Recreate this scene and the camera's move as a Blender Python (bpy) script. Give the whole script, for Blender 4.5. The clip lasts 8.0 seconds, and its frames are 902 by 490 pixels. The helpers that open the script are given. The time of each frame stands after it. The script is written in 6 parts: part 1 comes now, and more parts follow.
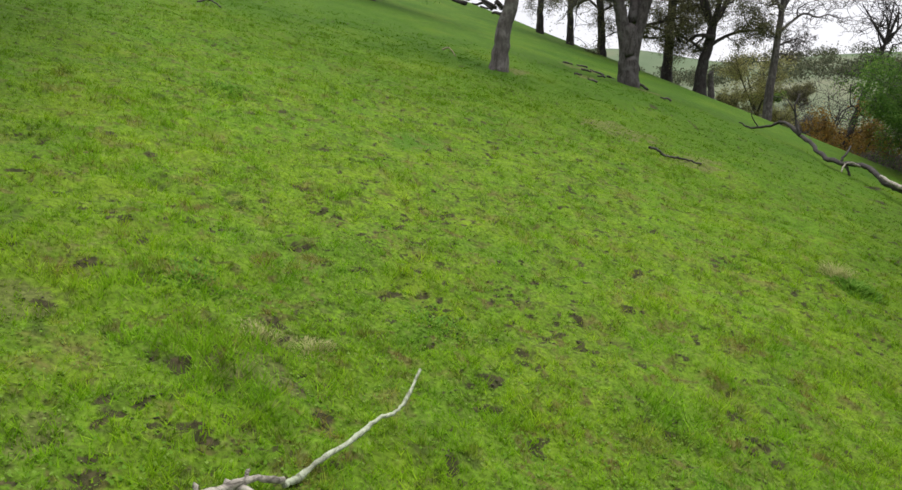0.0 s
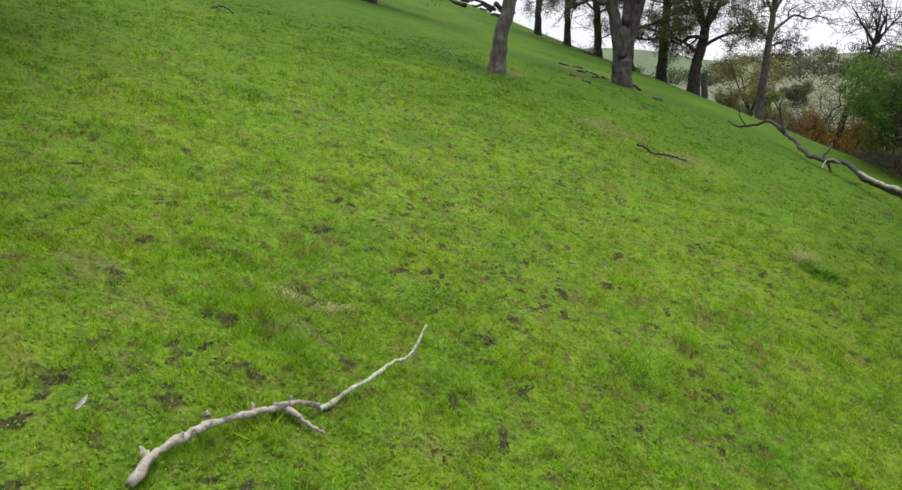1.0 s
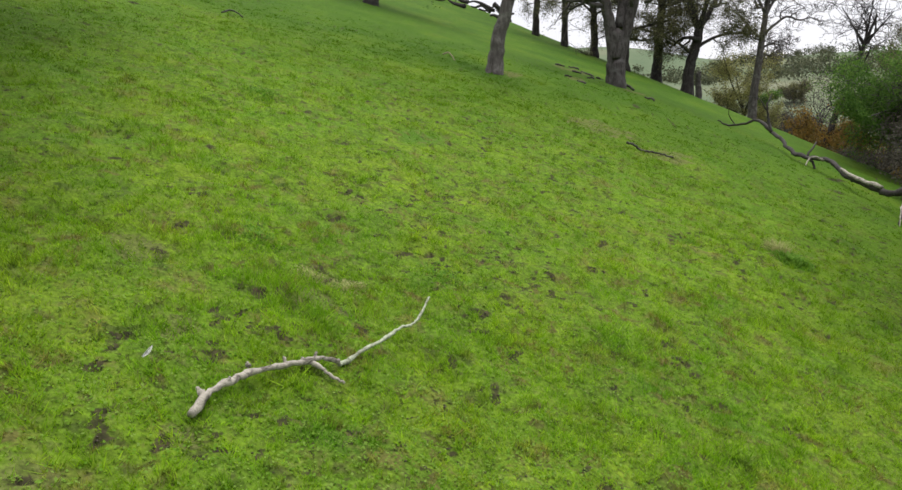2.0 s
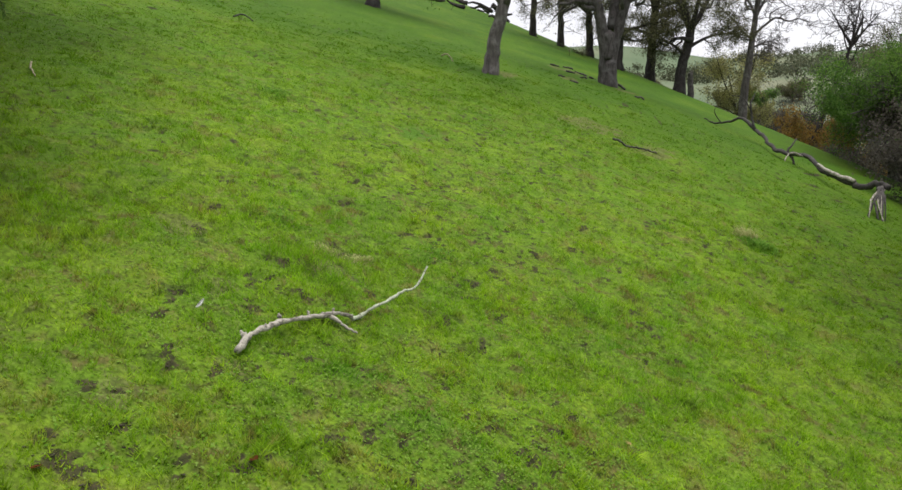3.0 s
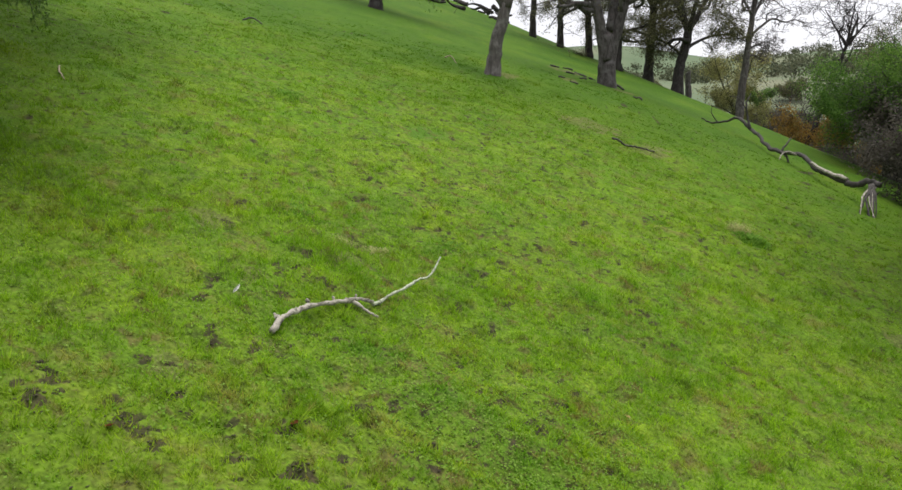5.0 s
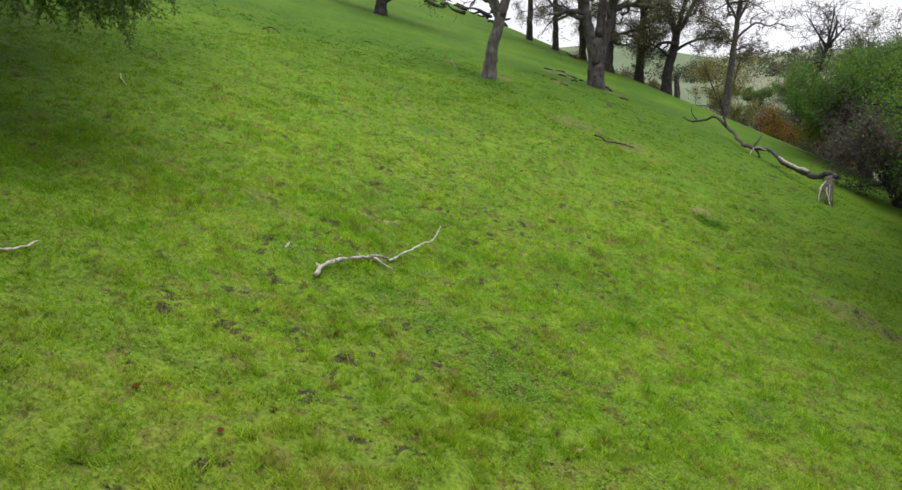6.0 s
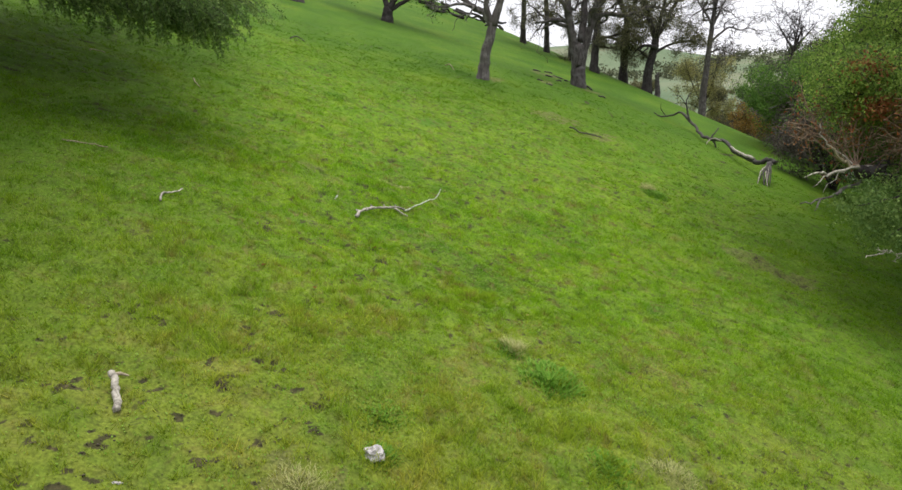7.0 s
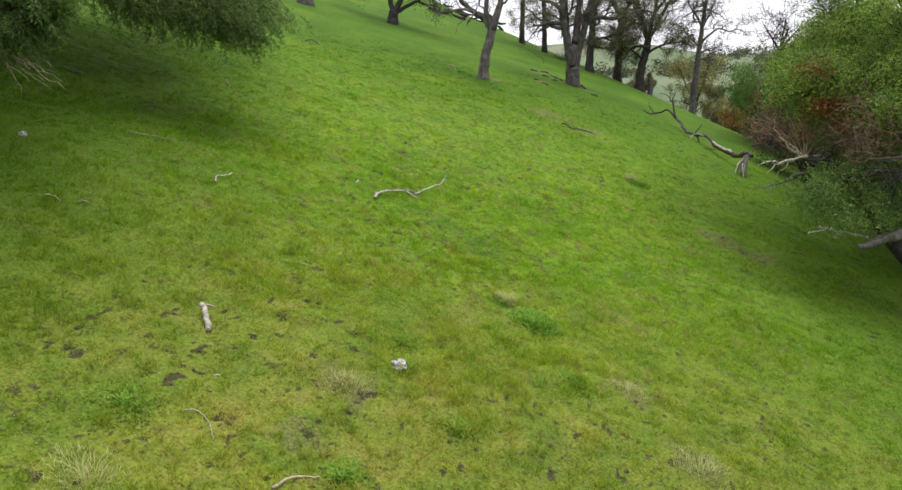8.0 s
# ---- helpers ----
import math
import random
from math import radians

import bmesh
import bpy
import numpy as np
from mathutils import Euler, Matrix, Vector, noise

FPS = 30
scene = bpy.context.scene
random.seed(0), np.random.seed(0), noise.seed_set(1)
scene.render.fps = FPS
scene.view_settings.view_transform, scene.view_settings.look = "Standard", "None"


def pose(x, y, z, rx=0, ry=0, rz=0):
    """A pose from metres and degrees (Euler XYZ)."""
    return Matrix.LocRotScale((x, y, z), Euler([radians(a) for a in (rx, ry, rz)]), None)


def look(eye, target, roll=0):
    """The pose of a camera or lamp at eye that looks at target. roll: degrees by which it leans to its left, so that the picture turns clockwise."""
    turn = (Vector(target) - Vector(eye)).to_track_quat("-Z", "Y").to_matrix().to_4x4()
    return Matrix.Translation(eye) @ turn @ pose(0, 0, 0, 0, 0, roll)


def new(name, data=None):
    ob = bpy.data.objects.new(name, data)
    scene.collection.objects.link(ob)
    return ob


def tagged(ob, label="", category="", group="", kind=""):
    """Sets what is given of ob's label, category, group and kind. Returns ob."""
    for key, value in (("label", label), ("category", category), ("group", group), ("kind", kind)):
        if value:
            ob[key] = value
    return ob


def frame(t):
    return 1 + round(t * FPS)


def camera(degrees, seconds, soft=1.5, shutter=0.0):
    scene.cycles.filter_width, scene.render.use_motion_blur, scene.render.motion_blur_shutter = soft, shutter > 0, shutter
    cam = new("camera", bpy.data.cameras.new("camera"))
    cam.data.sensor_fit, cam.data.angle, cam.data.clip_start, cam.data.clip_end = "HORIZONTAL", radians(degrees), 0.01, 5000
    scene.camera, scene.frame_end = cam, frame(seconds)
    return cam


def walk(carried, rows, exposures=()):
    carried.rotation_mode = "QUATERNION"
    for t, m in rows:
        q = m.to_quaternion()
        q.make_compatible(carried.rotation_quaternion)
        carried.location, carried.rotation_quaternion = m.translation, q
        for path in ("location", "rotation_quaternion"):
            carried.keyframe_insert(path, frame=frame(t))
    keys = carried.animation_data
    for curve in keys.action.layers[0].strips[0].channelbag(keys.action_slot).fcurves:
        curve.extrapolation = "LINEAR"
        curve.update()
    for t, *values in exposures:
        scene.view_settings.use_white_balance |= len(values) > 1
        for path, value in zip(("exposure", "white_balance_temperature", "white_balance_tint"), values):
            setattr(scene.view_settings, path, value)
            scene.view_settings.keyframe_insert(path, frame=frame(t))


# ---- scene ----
cam = camera(62.0, 8.0)
PATH = [
    (0, (0.002, 0.068, 3.957), (-0.001, 2.038, 3.614), 0.2),
    (0.5, (0.006, -0.198, 3.985), (0.002, 1.772, 3.643), 0.1),
    (1, (0.003, -1.137, 3.961), (-0.001, 0.833, 3.617), 0.1),
    (1.2, (-0.004, -1.568, 3.941), (-0.008, 0.402, 3.594), 0.1),
    (2.3, (0.026, -2.433, 3.999), (0.023, -0.463, 3.652), 0.1),
    (2.5, (0.051, -2.717, 4.006), (0.047, -0.748, 3.657), 0.1),
    (3, (0.08, -3.66, 3.976), (0.076, -1.691, 3.625), 0.1),
    (3.5, (0.028, -4.031, 3.976), (0.025, -2.062, 3.625), 0.1),
    (4, (-0.029, -4.093, 3.963), (-0.033, -2.124, 3.611), 0.1),
    (4.2, (-0.05, -4.087, 3.955), (-0.052, -2.118, 3.604), 0.1),
    (5.3, (-0.083, -4.827, 4.012), (-0.085, -2.858, 3.66), 0.0),
    (5.5, (-0.067, -5.328, 4.016), (-0.07, -3.359, 3.663), 0.0),
    (6, (-0.019, -7.061, 4.002), (-0.025, -5.092, 3.65), -0.1),
    (6.5, (0.028, -9.356, 3.991), (0.021, -7.387, 3.638), -0.1),
    (7, (0.078, -12.102, 3.923), (0.069, -10.134, 3.567), -0.2),
    (7.5, (0.105, -14.188, 3.913), (0.093, -12.22, 3.555), -0.2),
    (8, (0.026, -14.933, 3.922), (0.014, -12.966, 3.56), -0.2),
]
walk(cam, [(t, look(eye, target, roll)) for t, eye, target, roll in PATH], [(0.0, 0.21), (5.5, 0.28), (8.0, 0.45)])

# ---- light ----
SUN_DIR = Vector((0.08, 0.10, 0.98)).normalized()
world = bpy.data.worlds.new("overcast")
scene.world = world
world.use_nodes = True
wt = world.node_tree
wt.nodes.clear()
w_out = wt.nodes.new("ShaderNodeOutputWorld")
w_mix = wt.nodes.new("ShaderNodeMixShader")
w_sky = wt.nodes.new("ShaderNodeTexSky")
w_sky.sky_type, w_sky.sun_disc = "NISHITA", False
w_sky.sun_elevation = math.asin(SUN_DIR.z)
w_sky.sun_rotation = math.atan2(SUN_DIR.x, SUN_DIR.y)
w_bg1 = wt.nodes.new("ShaderNodeBackground")
w_bg1.inputs["Strength"].default_value = 0.09
w_bg2 = wt.nodes.new("ShaderNodeBackground")
w_xyz = wt.nodes.new("ShaderNodeSeparateXYZ")
w_up = wt.nodes.new("ShaderNodeMapRange")  # an overcast sky is brighter overhead
for key, v in (("From Min", 0.0), ("From Max", 1.0), ("To Min", 1.0), ("To Max", 1.15)):
    w_up.inputs[key].default_value = v
w_noise = wt.nodes.new("ShaderNodeTexNoise")
w_noise.inputs["Scale"].default_value = 2.2
w_noise.inputs["Detail"].default_value = 5
w_co = wt.nodes.new("ShaderNodeTexCoord")
w_ramp = wt.nodes.new("ShaderNodeValToRGB")
w_ramp.color_ramp.elements[0].position, w_ramp.color_ramp.elements[0].color = 0.30, (0.87, 0.86, 0.92, 1)
w_ramp.color_ramp.elements[1].position, w_ramp.color_ramp.elements[1].color = 0.70, (0.98, 0.96, 1.0, 1)
wt.links.new(w_co.outputs["Generated"], w_noise.inputs["Vector"])
wt.links.new(w_co.outputs["Generated"], w_xyz.inputs[0])
wt.links.new(w_xyz.outputs["Z"], w_up.inputs["Value"])
wt.links.new(w_up.outputs["Result"], w_bg2.inputs["Strength"])
wt.links.new(w_noise.outputs["Fac"], w_ramp.inputs["Fac"])
wt.links.new(w_sky.outputs["Color"], w_bg1.inputs["Color"])
wt.links.new(w_ramp.outputs["Color"], w_bg2.inputs["Color"])
w_mix.inputs["Fac"].default_value = 0.88
wt.links.new(w_bg1.outputs[0], w_mix.inputs[1])
wt.links.new(w_bg2.outputs[0], w_mix.inputs[2])
wt.links.new(w_mix.outputs[0], w_out.inputs["Surface"])

sun = new("sun", bpy.data.lights.new("sun", "SUN"))
sun.data.energy, sun.data.angle, sun.data.color = 2.9, radians(54), (1.0, 0.96, 0.88)
sun.matrix_world = look(SUN_DIR * 60, (0, 0, 0))

# ---- materials ----


def material(name):
    m = bpy.data.materials.new(name)
    m.use_nodes = True
    nt = m.node_tree
    return m, nt, nt.nodes["Principled BSDF"]


def node(nt, kind, **values):
    n = nt.nodes.new(kind)
    for k, v in values.items():
        n.inputs[k.replace("_", " ")].default_value = v
    return n


def noise_at(nt, scale, detail=3.0, rough=0.55, stretch=None, distortion=0.0):
    co = nt.nodes.new("ShaderNodeTexCoord")
    n = node(nt, "ShaderNodeTexNoise", Scale=scale, Detail=detail, Roughness=rough, Distortion=distortion)
    if stretch:
        mp = node(nt, "ShaderNodeMapping", Scale=stretch)
        nt.links.new(co.outputs["Object"], mp.inputs["Vector"])
        nt.links.new(mp.outputs["Vector"], n.inputs["Vector"])
    else:
        nt.links.new(co.outputs["Object"], n.inputs["Vector"])
    return n.outputs["Fac"]


def ramp(nt, fac, stops):
    r = nt.nodes.new("ShaderNodeValToRGB")
    els = r.color_ramp.elements
    while len(els) < len(stops):
        els.new(0.5)
    for e, (p, c) in zip(els, stops):
        e.position = p
        e.color = (*c, 1) if len(c) == 3 else (c[0], c[0], c[0], 1)
    nt.links.new(fac, r.inputs["Fac"])
    return r.outputs["Color"]


def mix(nt, fac, a, b, blend="MIX"):
    m = nt.nodes.new("ShaderNodeMix")
    m.data_type, m.blend_type = "RGBA", blend
    for sock, v in ((m.inputs[0], fac), (m.inputs[6], a), (m.inputs[7], b)):
        if isinstance(v, (int, float)):
            sock.default_value = v
        elif isinstance(v, tuple):
            sock.default_value = (*v, 1)
        else:
            nt.links.new(v, sock)
    return m.outputs[2]


def bump(nt, bsdf, fac, strength, distance):
    b = node(nt, "ShaderNodeBump", Strength=strength, Distance=distance)
    nt.links.new(fac, b.inputs["Height"])
    nt.links.new(b.outputs["Normal"], bsdf.inputs["Normal"])


def attribute(nt, name):
    a = nt.nodes.new("ShaderNodeAttribute")
    a.attribute_name = name
    return a.outputs["Fac"]


def island_random(nt):
    return nt.nodes.new("ShaderNodeNewGeometry").outputs["Random Per Island"]


def translucent(nt, bsdf, colour, share):
    out = nt.nodes["Material Output"]
    tr = nt.nodes.new("ShaderNodeBsdfTranslucent")
    if isinstance(colour, tuple):
        tr.inputs["Color"].default_value = (*colour, 1)
    else:
        nt.links.new(colour, tr.inputs["Color"])
    ms = nt.nodes.new("ShaderNodeMixShader")
    ms.inputs["Fac"].default_value = share
    nt.links.new(bsdf.outputs[0], ms.inputs[1])
    nt.links.new(tr.outputs[0], ms.inputs[2])
    nt.links.new(ms.outputs[0], out.inputs["Surface"])


def turf_colour(nt):
    """Green of the turf: broad zones of lush and thin grass, smaller patches, dead brownish spots."""
    zone = ramp(nt, noise_at(nt, 0.16, 3, 0.6), [(0.36, (0.122, 0.232, 0.010)), (0.52, (0.148, 0.256, 0.011)), (0.66, (0.094, 0.218, 0.010))])
    patch = ramp(nt, noise_at(nt, 0.9, 4, 0.6, distortion=0.4), [(0.34, (0.085, 0.195, 0.010)), (0.52, (0.146, 0.252, 0.012)), (0.70, (0.192, 0.268, 0.020))])
    col = mix(nt, 0.55, zone, patch)
    mottle = ramp(nt, noise_at(nt, 2.6, 4, 0.62, distortion=0.5), [(0.34, (0.84, 0.88, 0.80)), (0.52, (1.02, 1.03, 1.0)), (0.70, (1.22, 1.18, 1.10))])
    col = mix(nt, 1.0, col, mottle, "MULTIPLY")
    clump = ramp(nt, noise_at(nt, 6.5, 3, 0.6, distortion=0.3), [(0.32, (0.78, 0.82, 0.72)), (0.50, (1.03, 1.04, 1.0)), (0.68, (1.30, 1.26, 1.15))])
    col = mix(nt, 1.0, col, clump, "MULTIPLY")
    lush = ramp(nt, noise_at(nt, 0.55, 3, 0.5), [(0.60, (0.0,)), (0.72, (1.0,))])
    col = mix(nt, lush, col, (0.080, 0.190, 0.012))
    dead = ramp(nt, noise_at(nt, 1.7, 5, 0.65), [(0.56, (0.0,)), (0.70, (0.75,))])
    col = mix(nt, dead, col, (0.205, 0.165, 0.058))
    speck = ramp(nt, noise_at(nt, 4.2, 5, 0.65, distortion=0.6), [(0.53, (0.0,)), (0.62, (0.80,))])
    litter = ramp(nt, noise_at(nt, 1.1, 3, 0.6), [(0.42, (0.050, 0.082, 0.014)), (0.56, (0.140, 0.102, 0.042))])
    col = mix(nt, speck, col, litter)
    pale = ramp(nt, noise_at(nt, 7.5, 3, 0.6), [(0.57, (0.0,)), (0.70, (0.45,))])
    col = mix(nt, pale, col, (0.230, 0.260, 0.080))
    # the foot of the slope is thinner and drier
    co = nt.nodes.new("ShaderNodeTexCoord")
    xyz = nt.nodes.new("ShaderNodeSeparateXYZ")
    low = nt.nodes.new("ShaderNodeMapRange")
    for key, v in (("From Min", 2.5), ("From Max", -5.5), ("To Min", 0.0), ("To Max", 0.8)):
        low.inputs[key].default_value = v
    nt.links.new(co.outputs["Object"], xyz.inputs[0])
    nt.links.new(xyz.outputs["Y"], low.inputs["Value"])
    dry = ramp(nt, noise_at(nt, 1.3, 4, 0.6), [(0.34, (0.092, 0.140, 0.013)), (0.55, (0.178, 0.192, 0.026)), (0.72, (0.240, 0.200, 0.050))])
    col = mix(nt, low.outputs["Result"], col, dry)
    # upper slope and both sides: deeper green, with the shade of trees painted in
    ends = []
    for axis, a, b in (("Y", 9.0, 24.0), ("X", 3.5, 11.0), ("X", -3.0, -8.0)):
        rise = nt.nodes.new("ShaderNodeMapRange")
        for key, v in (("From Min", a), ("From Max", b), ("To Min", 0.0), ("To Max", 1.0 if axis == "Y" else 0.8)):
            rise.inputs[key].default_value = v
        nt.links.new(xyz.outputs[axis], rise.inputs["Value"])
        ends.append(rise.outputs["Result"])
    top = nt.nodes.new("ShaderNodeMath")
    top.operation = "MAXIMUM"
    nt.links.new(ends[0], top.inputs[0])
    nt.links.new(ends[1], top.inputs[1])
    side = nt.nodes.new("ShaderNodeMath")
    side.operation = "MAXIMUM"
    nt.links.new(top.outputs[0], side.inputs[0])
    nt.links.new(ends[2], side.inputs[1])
    shaded_turf = ramp(nt, noise_at(nt, 0.35, 4, 0.6), [(0.34, (0.039, 0.098, 0.0035)), (0.55, (0.055, 0.122, 0.0045)), (0.70, (0.082, 0.144, 0.007))])
    return mix(nt, side.outputs[0], col, shaded_turf)


def ground_material():
    m, nt, b = material("hill_turf")
    far = attribute(nt, "far")
    soil = attribute(nt, "soil")
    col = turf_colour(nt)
    # patches of dead grass
    litter = ramp(nt, noise_at(nt, 18, 4, 0.65), [(0.32, (0.062, 0.058, 0.026)), (0.52, (0.150, 0.134, 0.060)), (0.72, (0.240, 0.212, 0.110))])
    frayed = nt.nodes.new("ShaderNodeMath")
    frayed.operation = "MULTIPLY_ADD"
    frayed.inputs[1].default_value = 1.0
    nt.links.new(noise_at(nt, 5, 5, 0.75), frayed.inputs[0])
    nt.links.new(attribute(nt, "straw"), frayed.inputs[2])
    col = mix(nt, ramp(nt, frayed.outputs[0], [(0.78, (0.0,)), (1.35, (0.55,))]), col, litter)
    # thatch and moss between the blades, darkened in colour for the shade there
    col = mix(nt, attribute(nt, "thatch_shade"), col, (0.048, 0.064, 0.014))
    fine = ramp(nt, noise_at(nt, 24, 3, 0.6), [(0.30, (0.60,)), (0.66, (1.30,))])
    col = mix(nt, 1.0, col, fine, "MULTIPLY")
    # trodden places where dark earth shows between the tufts
    trodden = ramp(nt, noise_at(nt, 0.42, 3, 0.6), [(0.42, (0.0,)), (0.60, (1.0,))])
    gaps = ramp(nt, noise_at(nt, 9.0, 4, 0.62, distortion=0.8), [(0.575, (0.0,)), (0.62, (0.9,))])
    col = mix(nt, mix(nt, 1.0, trodden, gaps, "MULTIPLY"), col, (0.034, 0.034, 0.012))
    earth = ramp(nt, noise_at(nt, 11, 5, 0.7), [(0.34, (0.013, 0.011, 0.008)), (0.55, (0.040, 0.032, 0.019)), (0.75, (0.105, 0.080, 0.046))])
    ragged = nt.nodes.new("ShaderNodeMath")
    ragged.operation = "MULTIPLY_ADD"
    ragged.inputs[1].default_value = 1.1
    nt.links.new(noise_at(nt, 34, 4, 0.7), ragged.inputs[0])
    nt.links.new(soil, ragged.inputs[2])
    col = mix(nt, ramp(nt, ragged.outputs[0], [(0.82, (0.0,)), (1.22, (0.88,))]), col, earth)
    # far meadow, its green paled and greyed to stand in for haze
    hazed_meadow = ramp(nt, noise_at(nt, 0.012, 5, 0.6), [(0.36, (0.085, 0.128, 0.070)), (0.50, (0.118, 0.154, 0.090)), (0.66, (0.155, 0.165, 0.105))])
    col = mix(nt, far, col, hazed_meadow)
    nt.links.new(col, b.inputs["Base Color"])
    b.inputs["Roughness"].default_value = 0.95
    b.inputs["Specular IOR Level"].default_value = 0.15
    bump(nt, b, noise_at(nt, 14, 5, 0.65), 0.45, 0.04)
    return m


def blade_material(name, tint=None, share=0.42):
    m, nt, b = material(name)
    rnd = island_random(nt)
    if tint:
        col = ramp(nt, rnd, [(i / (len(tint) - 1), c) for i, c in enumerate(tint)])
    else:
        vary = ramp(nt, rnd, [(0.0, (1.15, 1.22, 0.95)), (0.45, (1.55, 1.55, 1.3)), (0.85, (1.85, 1.75, 1.45)), (1.0, (2.2, 1.9, 2.2))])
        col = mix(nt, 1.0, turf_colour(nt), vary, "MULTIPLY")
    nt.links.new(col, b.inputs["Base Color"])
    b.inputs["Roughness"].default_value = 0.72
    b.inputs["Specular IOR Level"].default_value = 0.10
    translucent(nt, b, col, share)
    return m


def bark_material(name, dark, light, lichen, ridge=9.0):
    m, nt, b = material(name)
    rid = noise_at(nt, ridge, 6, 0.7, stretch=(1, 1, 0.22), distortion=0.6)
    col = ramp(nt, rid, [(0.32, dark), (0.62, light)])
    spots = ramp(nt, noise_at(nt, 3.2, 5, 0.65), [(0.50, (0.0,)), (0.66, (0.8,))])
    col = mix(nt, spots, col, lichen)
    nt.links.new(col, b.inputs["Base Color"])
    b.inputs["Roughness"].default_value = 0.92
    b.inputs["Specular IOR Level"].default_value = 0.2
    bump(nt, b, rid, 0.9, 0.04)
    return m


def leaf_material(name, tints, share=0.42):
    m, nt, b = material(name)
    col = ramp(nt, island_random(nt), [(i / (len(tints) - 1), c) for i, c in enumerate(tints)])
    broad = ramp(nt, noise_at(nt, 0.7, 3, 0.6), [(0.3, (0.58, 0.64, 0.62)), (0.7, (1.32, 1.24, 1.05))])
    col = mix(nt, 1.0, col, broad, "MULTIPLY")
    nt.links.new(col, b.inputs["Base Color"])
    b.inputs["Roughness"].default_value = 0.62
    b.inputs["Specular IOR Level"].default_value = 0.12
    translucent(nt, b, col, share)
    return m


def wood_material(name, dark, light, scale=14.0):
    m, nt, b = material(name)
    grain = noise_at(nt, scale, 5, 0.65, distortion=1.2)
    col = ramp(nt, grain, [(0.34, dark), (0.54, light), (0.75, tuple(min(1, 1.3 * c) for c in light))])
    moss = ramp(nt, noise_at(nt, 4.5, 4, 0.6), [(0.58, (0.0,)), (0.72, (0.6,))])
    col = mix(nt, moss, col, tuple(0.45 * c for c in light))
    nt.links.new(col, b.inputs["Base Color"])
    b.inputs["Roughness"].default_value = 0.85
    bump(nt, b, grain, 0.6, 0.015)
    return m


MAT_GROUND = ground_material()
MAT_BLADE = blade_material("grass_blades")
MAT_CLOVER = blade_material("clover_leaves", [(0.110, 0.240, 0.018), (0.160, 0.300, 0.030), (0.230, 0.340, 0.070)])
MAT_WEED = blade_material("weed_leaves", [(0.100, 0.240, 0.025), (0.150, 0.310, 0.035), (0.215, 0.355, 0.060)])
MAT_DRY = blade_material("dry_blades", [(0.36, 0.38, 0.14), (0.50, 0.47, 0.24), (0.30, 0.38, 0.10)])
MAT_BARK = bark_material("oak_bark", (0.026, 0.022, 0.021), (0.105, 0.094, 0.092), (0.140, 0.135, 0.132))
MAT_BARK_DARK = bark_material("dark_oak_bark", (0.014, 0.012, 0.012), (0.052, 0.045, 0.043), (0.066, 0.066, 0.060))
MAT_BARK_PALE = bark_material("pale_bark", (0.045, 0.039, 0.037), (0.140, 0.125, 0.120), (0.210, 0.200, 0.190))
MAT_RUST_TWIG = bark_material("withered_twigs", (0.090, 0.058, 0.042), (0.240, 0.162, 0.112), (0.260, 0.200, 0.150))
MAT_LEAF_OLIVE = leaf_material("olive_oak_leaves", [(0.072, 0.076, 0.038), (0.140, 0.142, 0.074), (0.225, 0.222, 0.130)])
MAT_LEAF_GREEN = leaf_material("live_oak_leaves", [(0.050, 0.118, 0.024), (0.095, 0.195, 0.036), (0.165, 0.275, 0.062)], 0.5)
MAT_LEAF_BRIGHT = leaf_material("fresh_green_leaves", [(0.085, 0.170, 0.038), (0.205, 0.330, 0.065), (0.350, 0.460, 0.120)], 0.55)
MAT_LEAF_SAGE = leaf_material("grey_green_leaves", [(0.080, 0.150, 0.046), (0.140, 0.232, 0.068), (0.240, 0.335, 0.115)], 0.45)
MAT_LEAF_LICHEN = leaf_material("yellow_green_leaves", [(0.200, 0.215, 0.080), (0.300, 0.300, 0.120), (0.380, 0.350, 0.170)])
MAT_LEAF_FAR = leaf_material("far_wood_leaves", [(0.050, 0.062, 0.040), (0.085, 0.098, 0.062), (0.120, 0.130, 0.085)])
MAT_LEAF_RUST = leaf_material("withered_rust_leaves", [(0.140, 0.050, 0.022), (0.270, 0.098, 0.042), (0.320, 0.170, 0.085)])
MAT_LEAF_YELLOW = leaf_material("yellowish_leaves", [(0.180, 0.110, 0.030), (0.280, 0.170, 0.050), (0.200, 0.170, 0.050)])
MAT_LEAF_GREY = leaf_material("grey_brush_twigs", [(0.085, 0.075, 0.075), (0.130, 0.115, 0.115), (0.110, 0.105, 0.085)])
MAT_DEADWOOD = wood_material("bleached_deadwood", (0.075, 0.065, 0.052), (0.350, 0.325, 0.275), 10.0)
MAT_LICHENWOOD = wood_material("lichen_covered_deadwood", (0.150, 0.160, 0.110), (0.360, 0.400, 0.290))
MAT_LOGWOOD = wood_material("weathered_log", (0.010, 0.009, 0.008), (0.050, 0.044, 0.041), 7.0)
MAT_STICK = wood_material("dry_stick", (0.14, 0.11, 0.07), (0.34, 0.29, 0.20), 20.0)
MAT_CLOD = wood_material("earth_clod", (0.018, 0.014, 0.010), (0.060, 0.046, 0.030), 30.0)
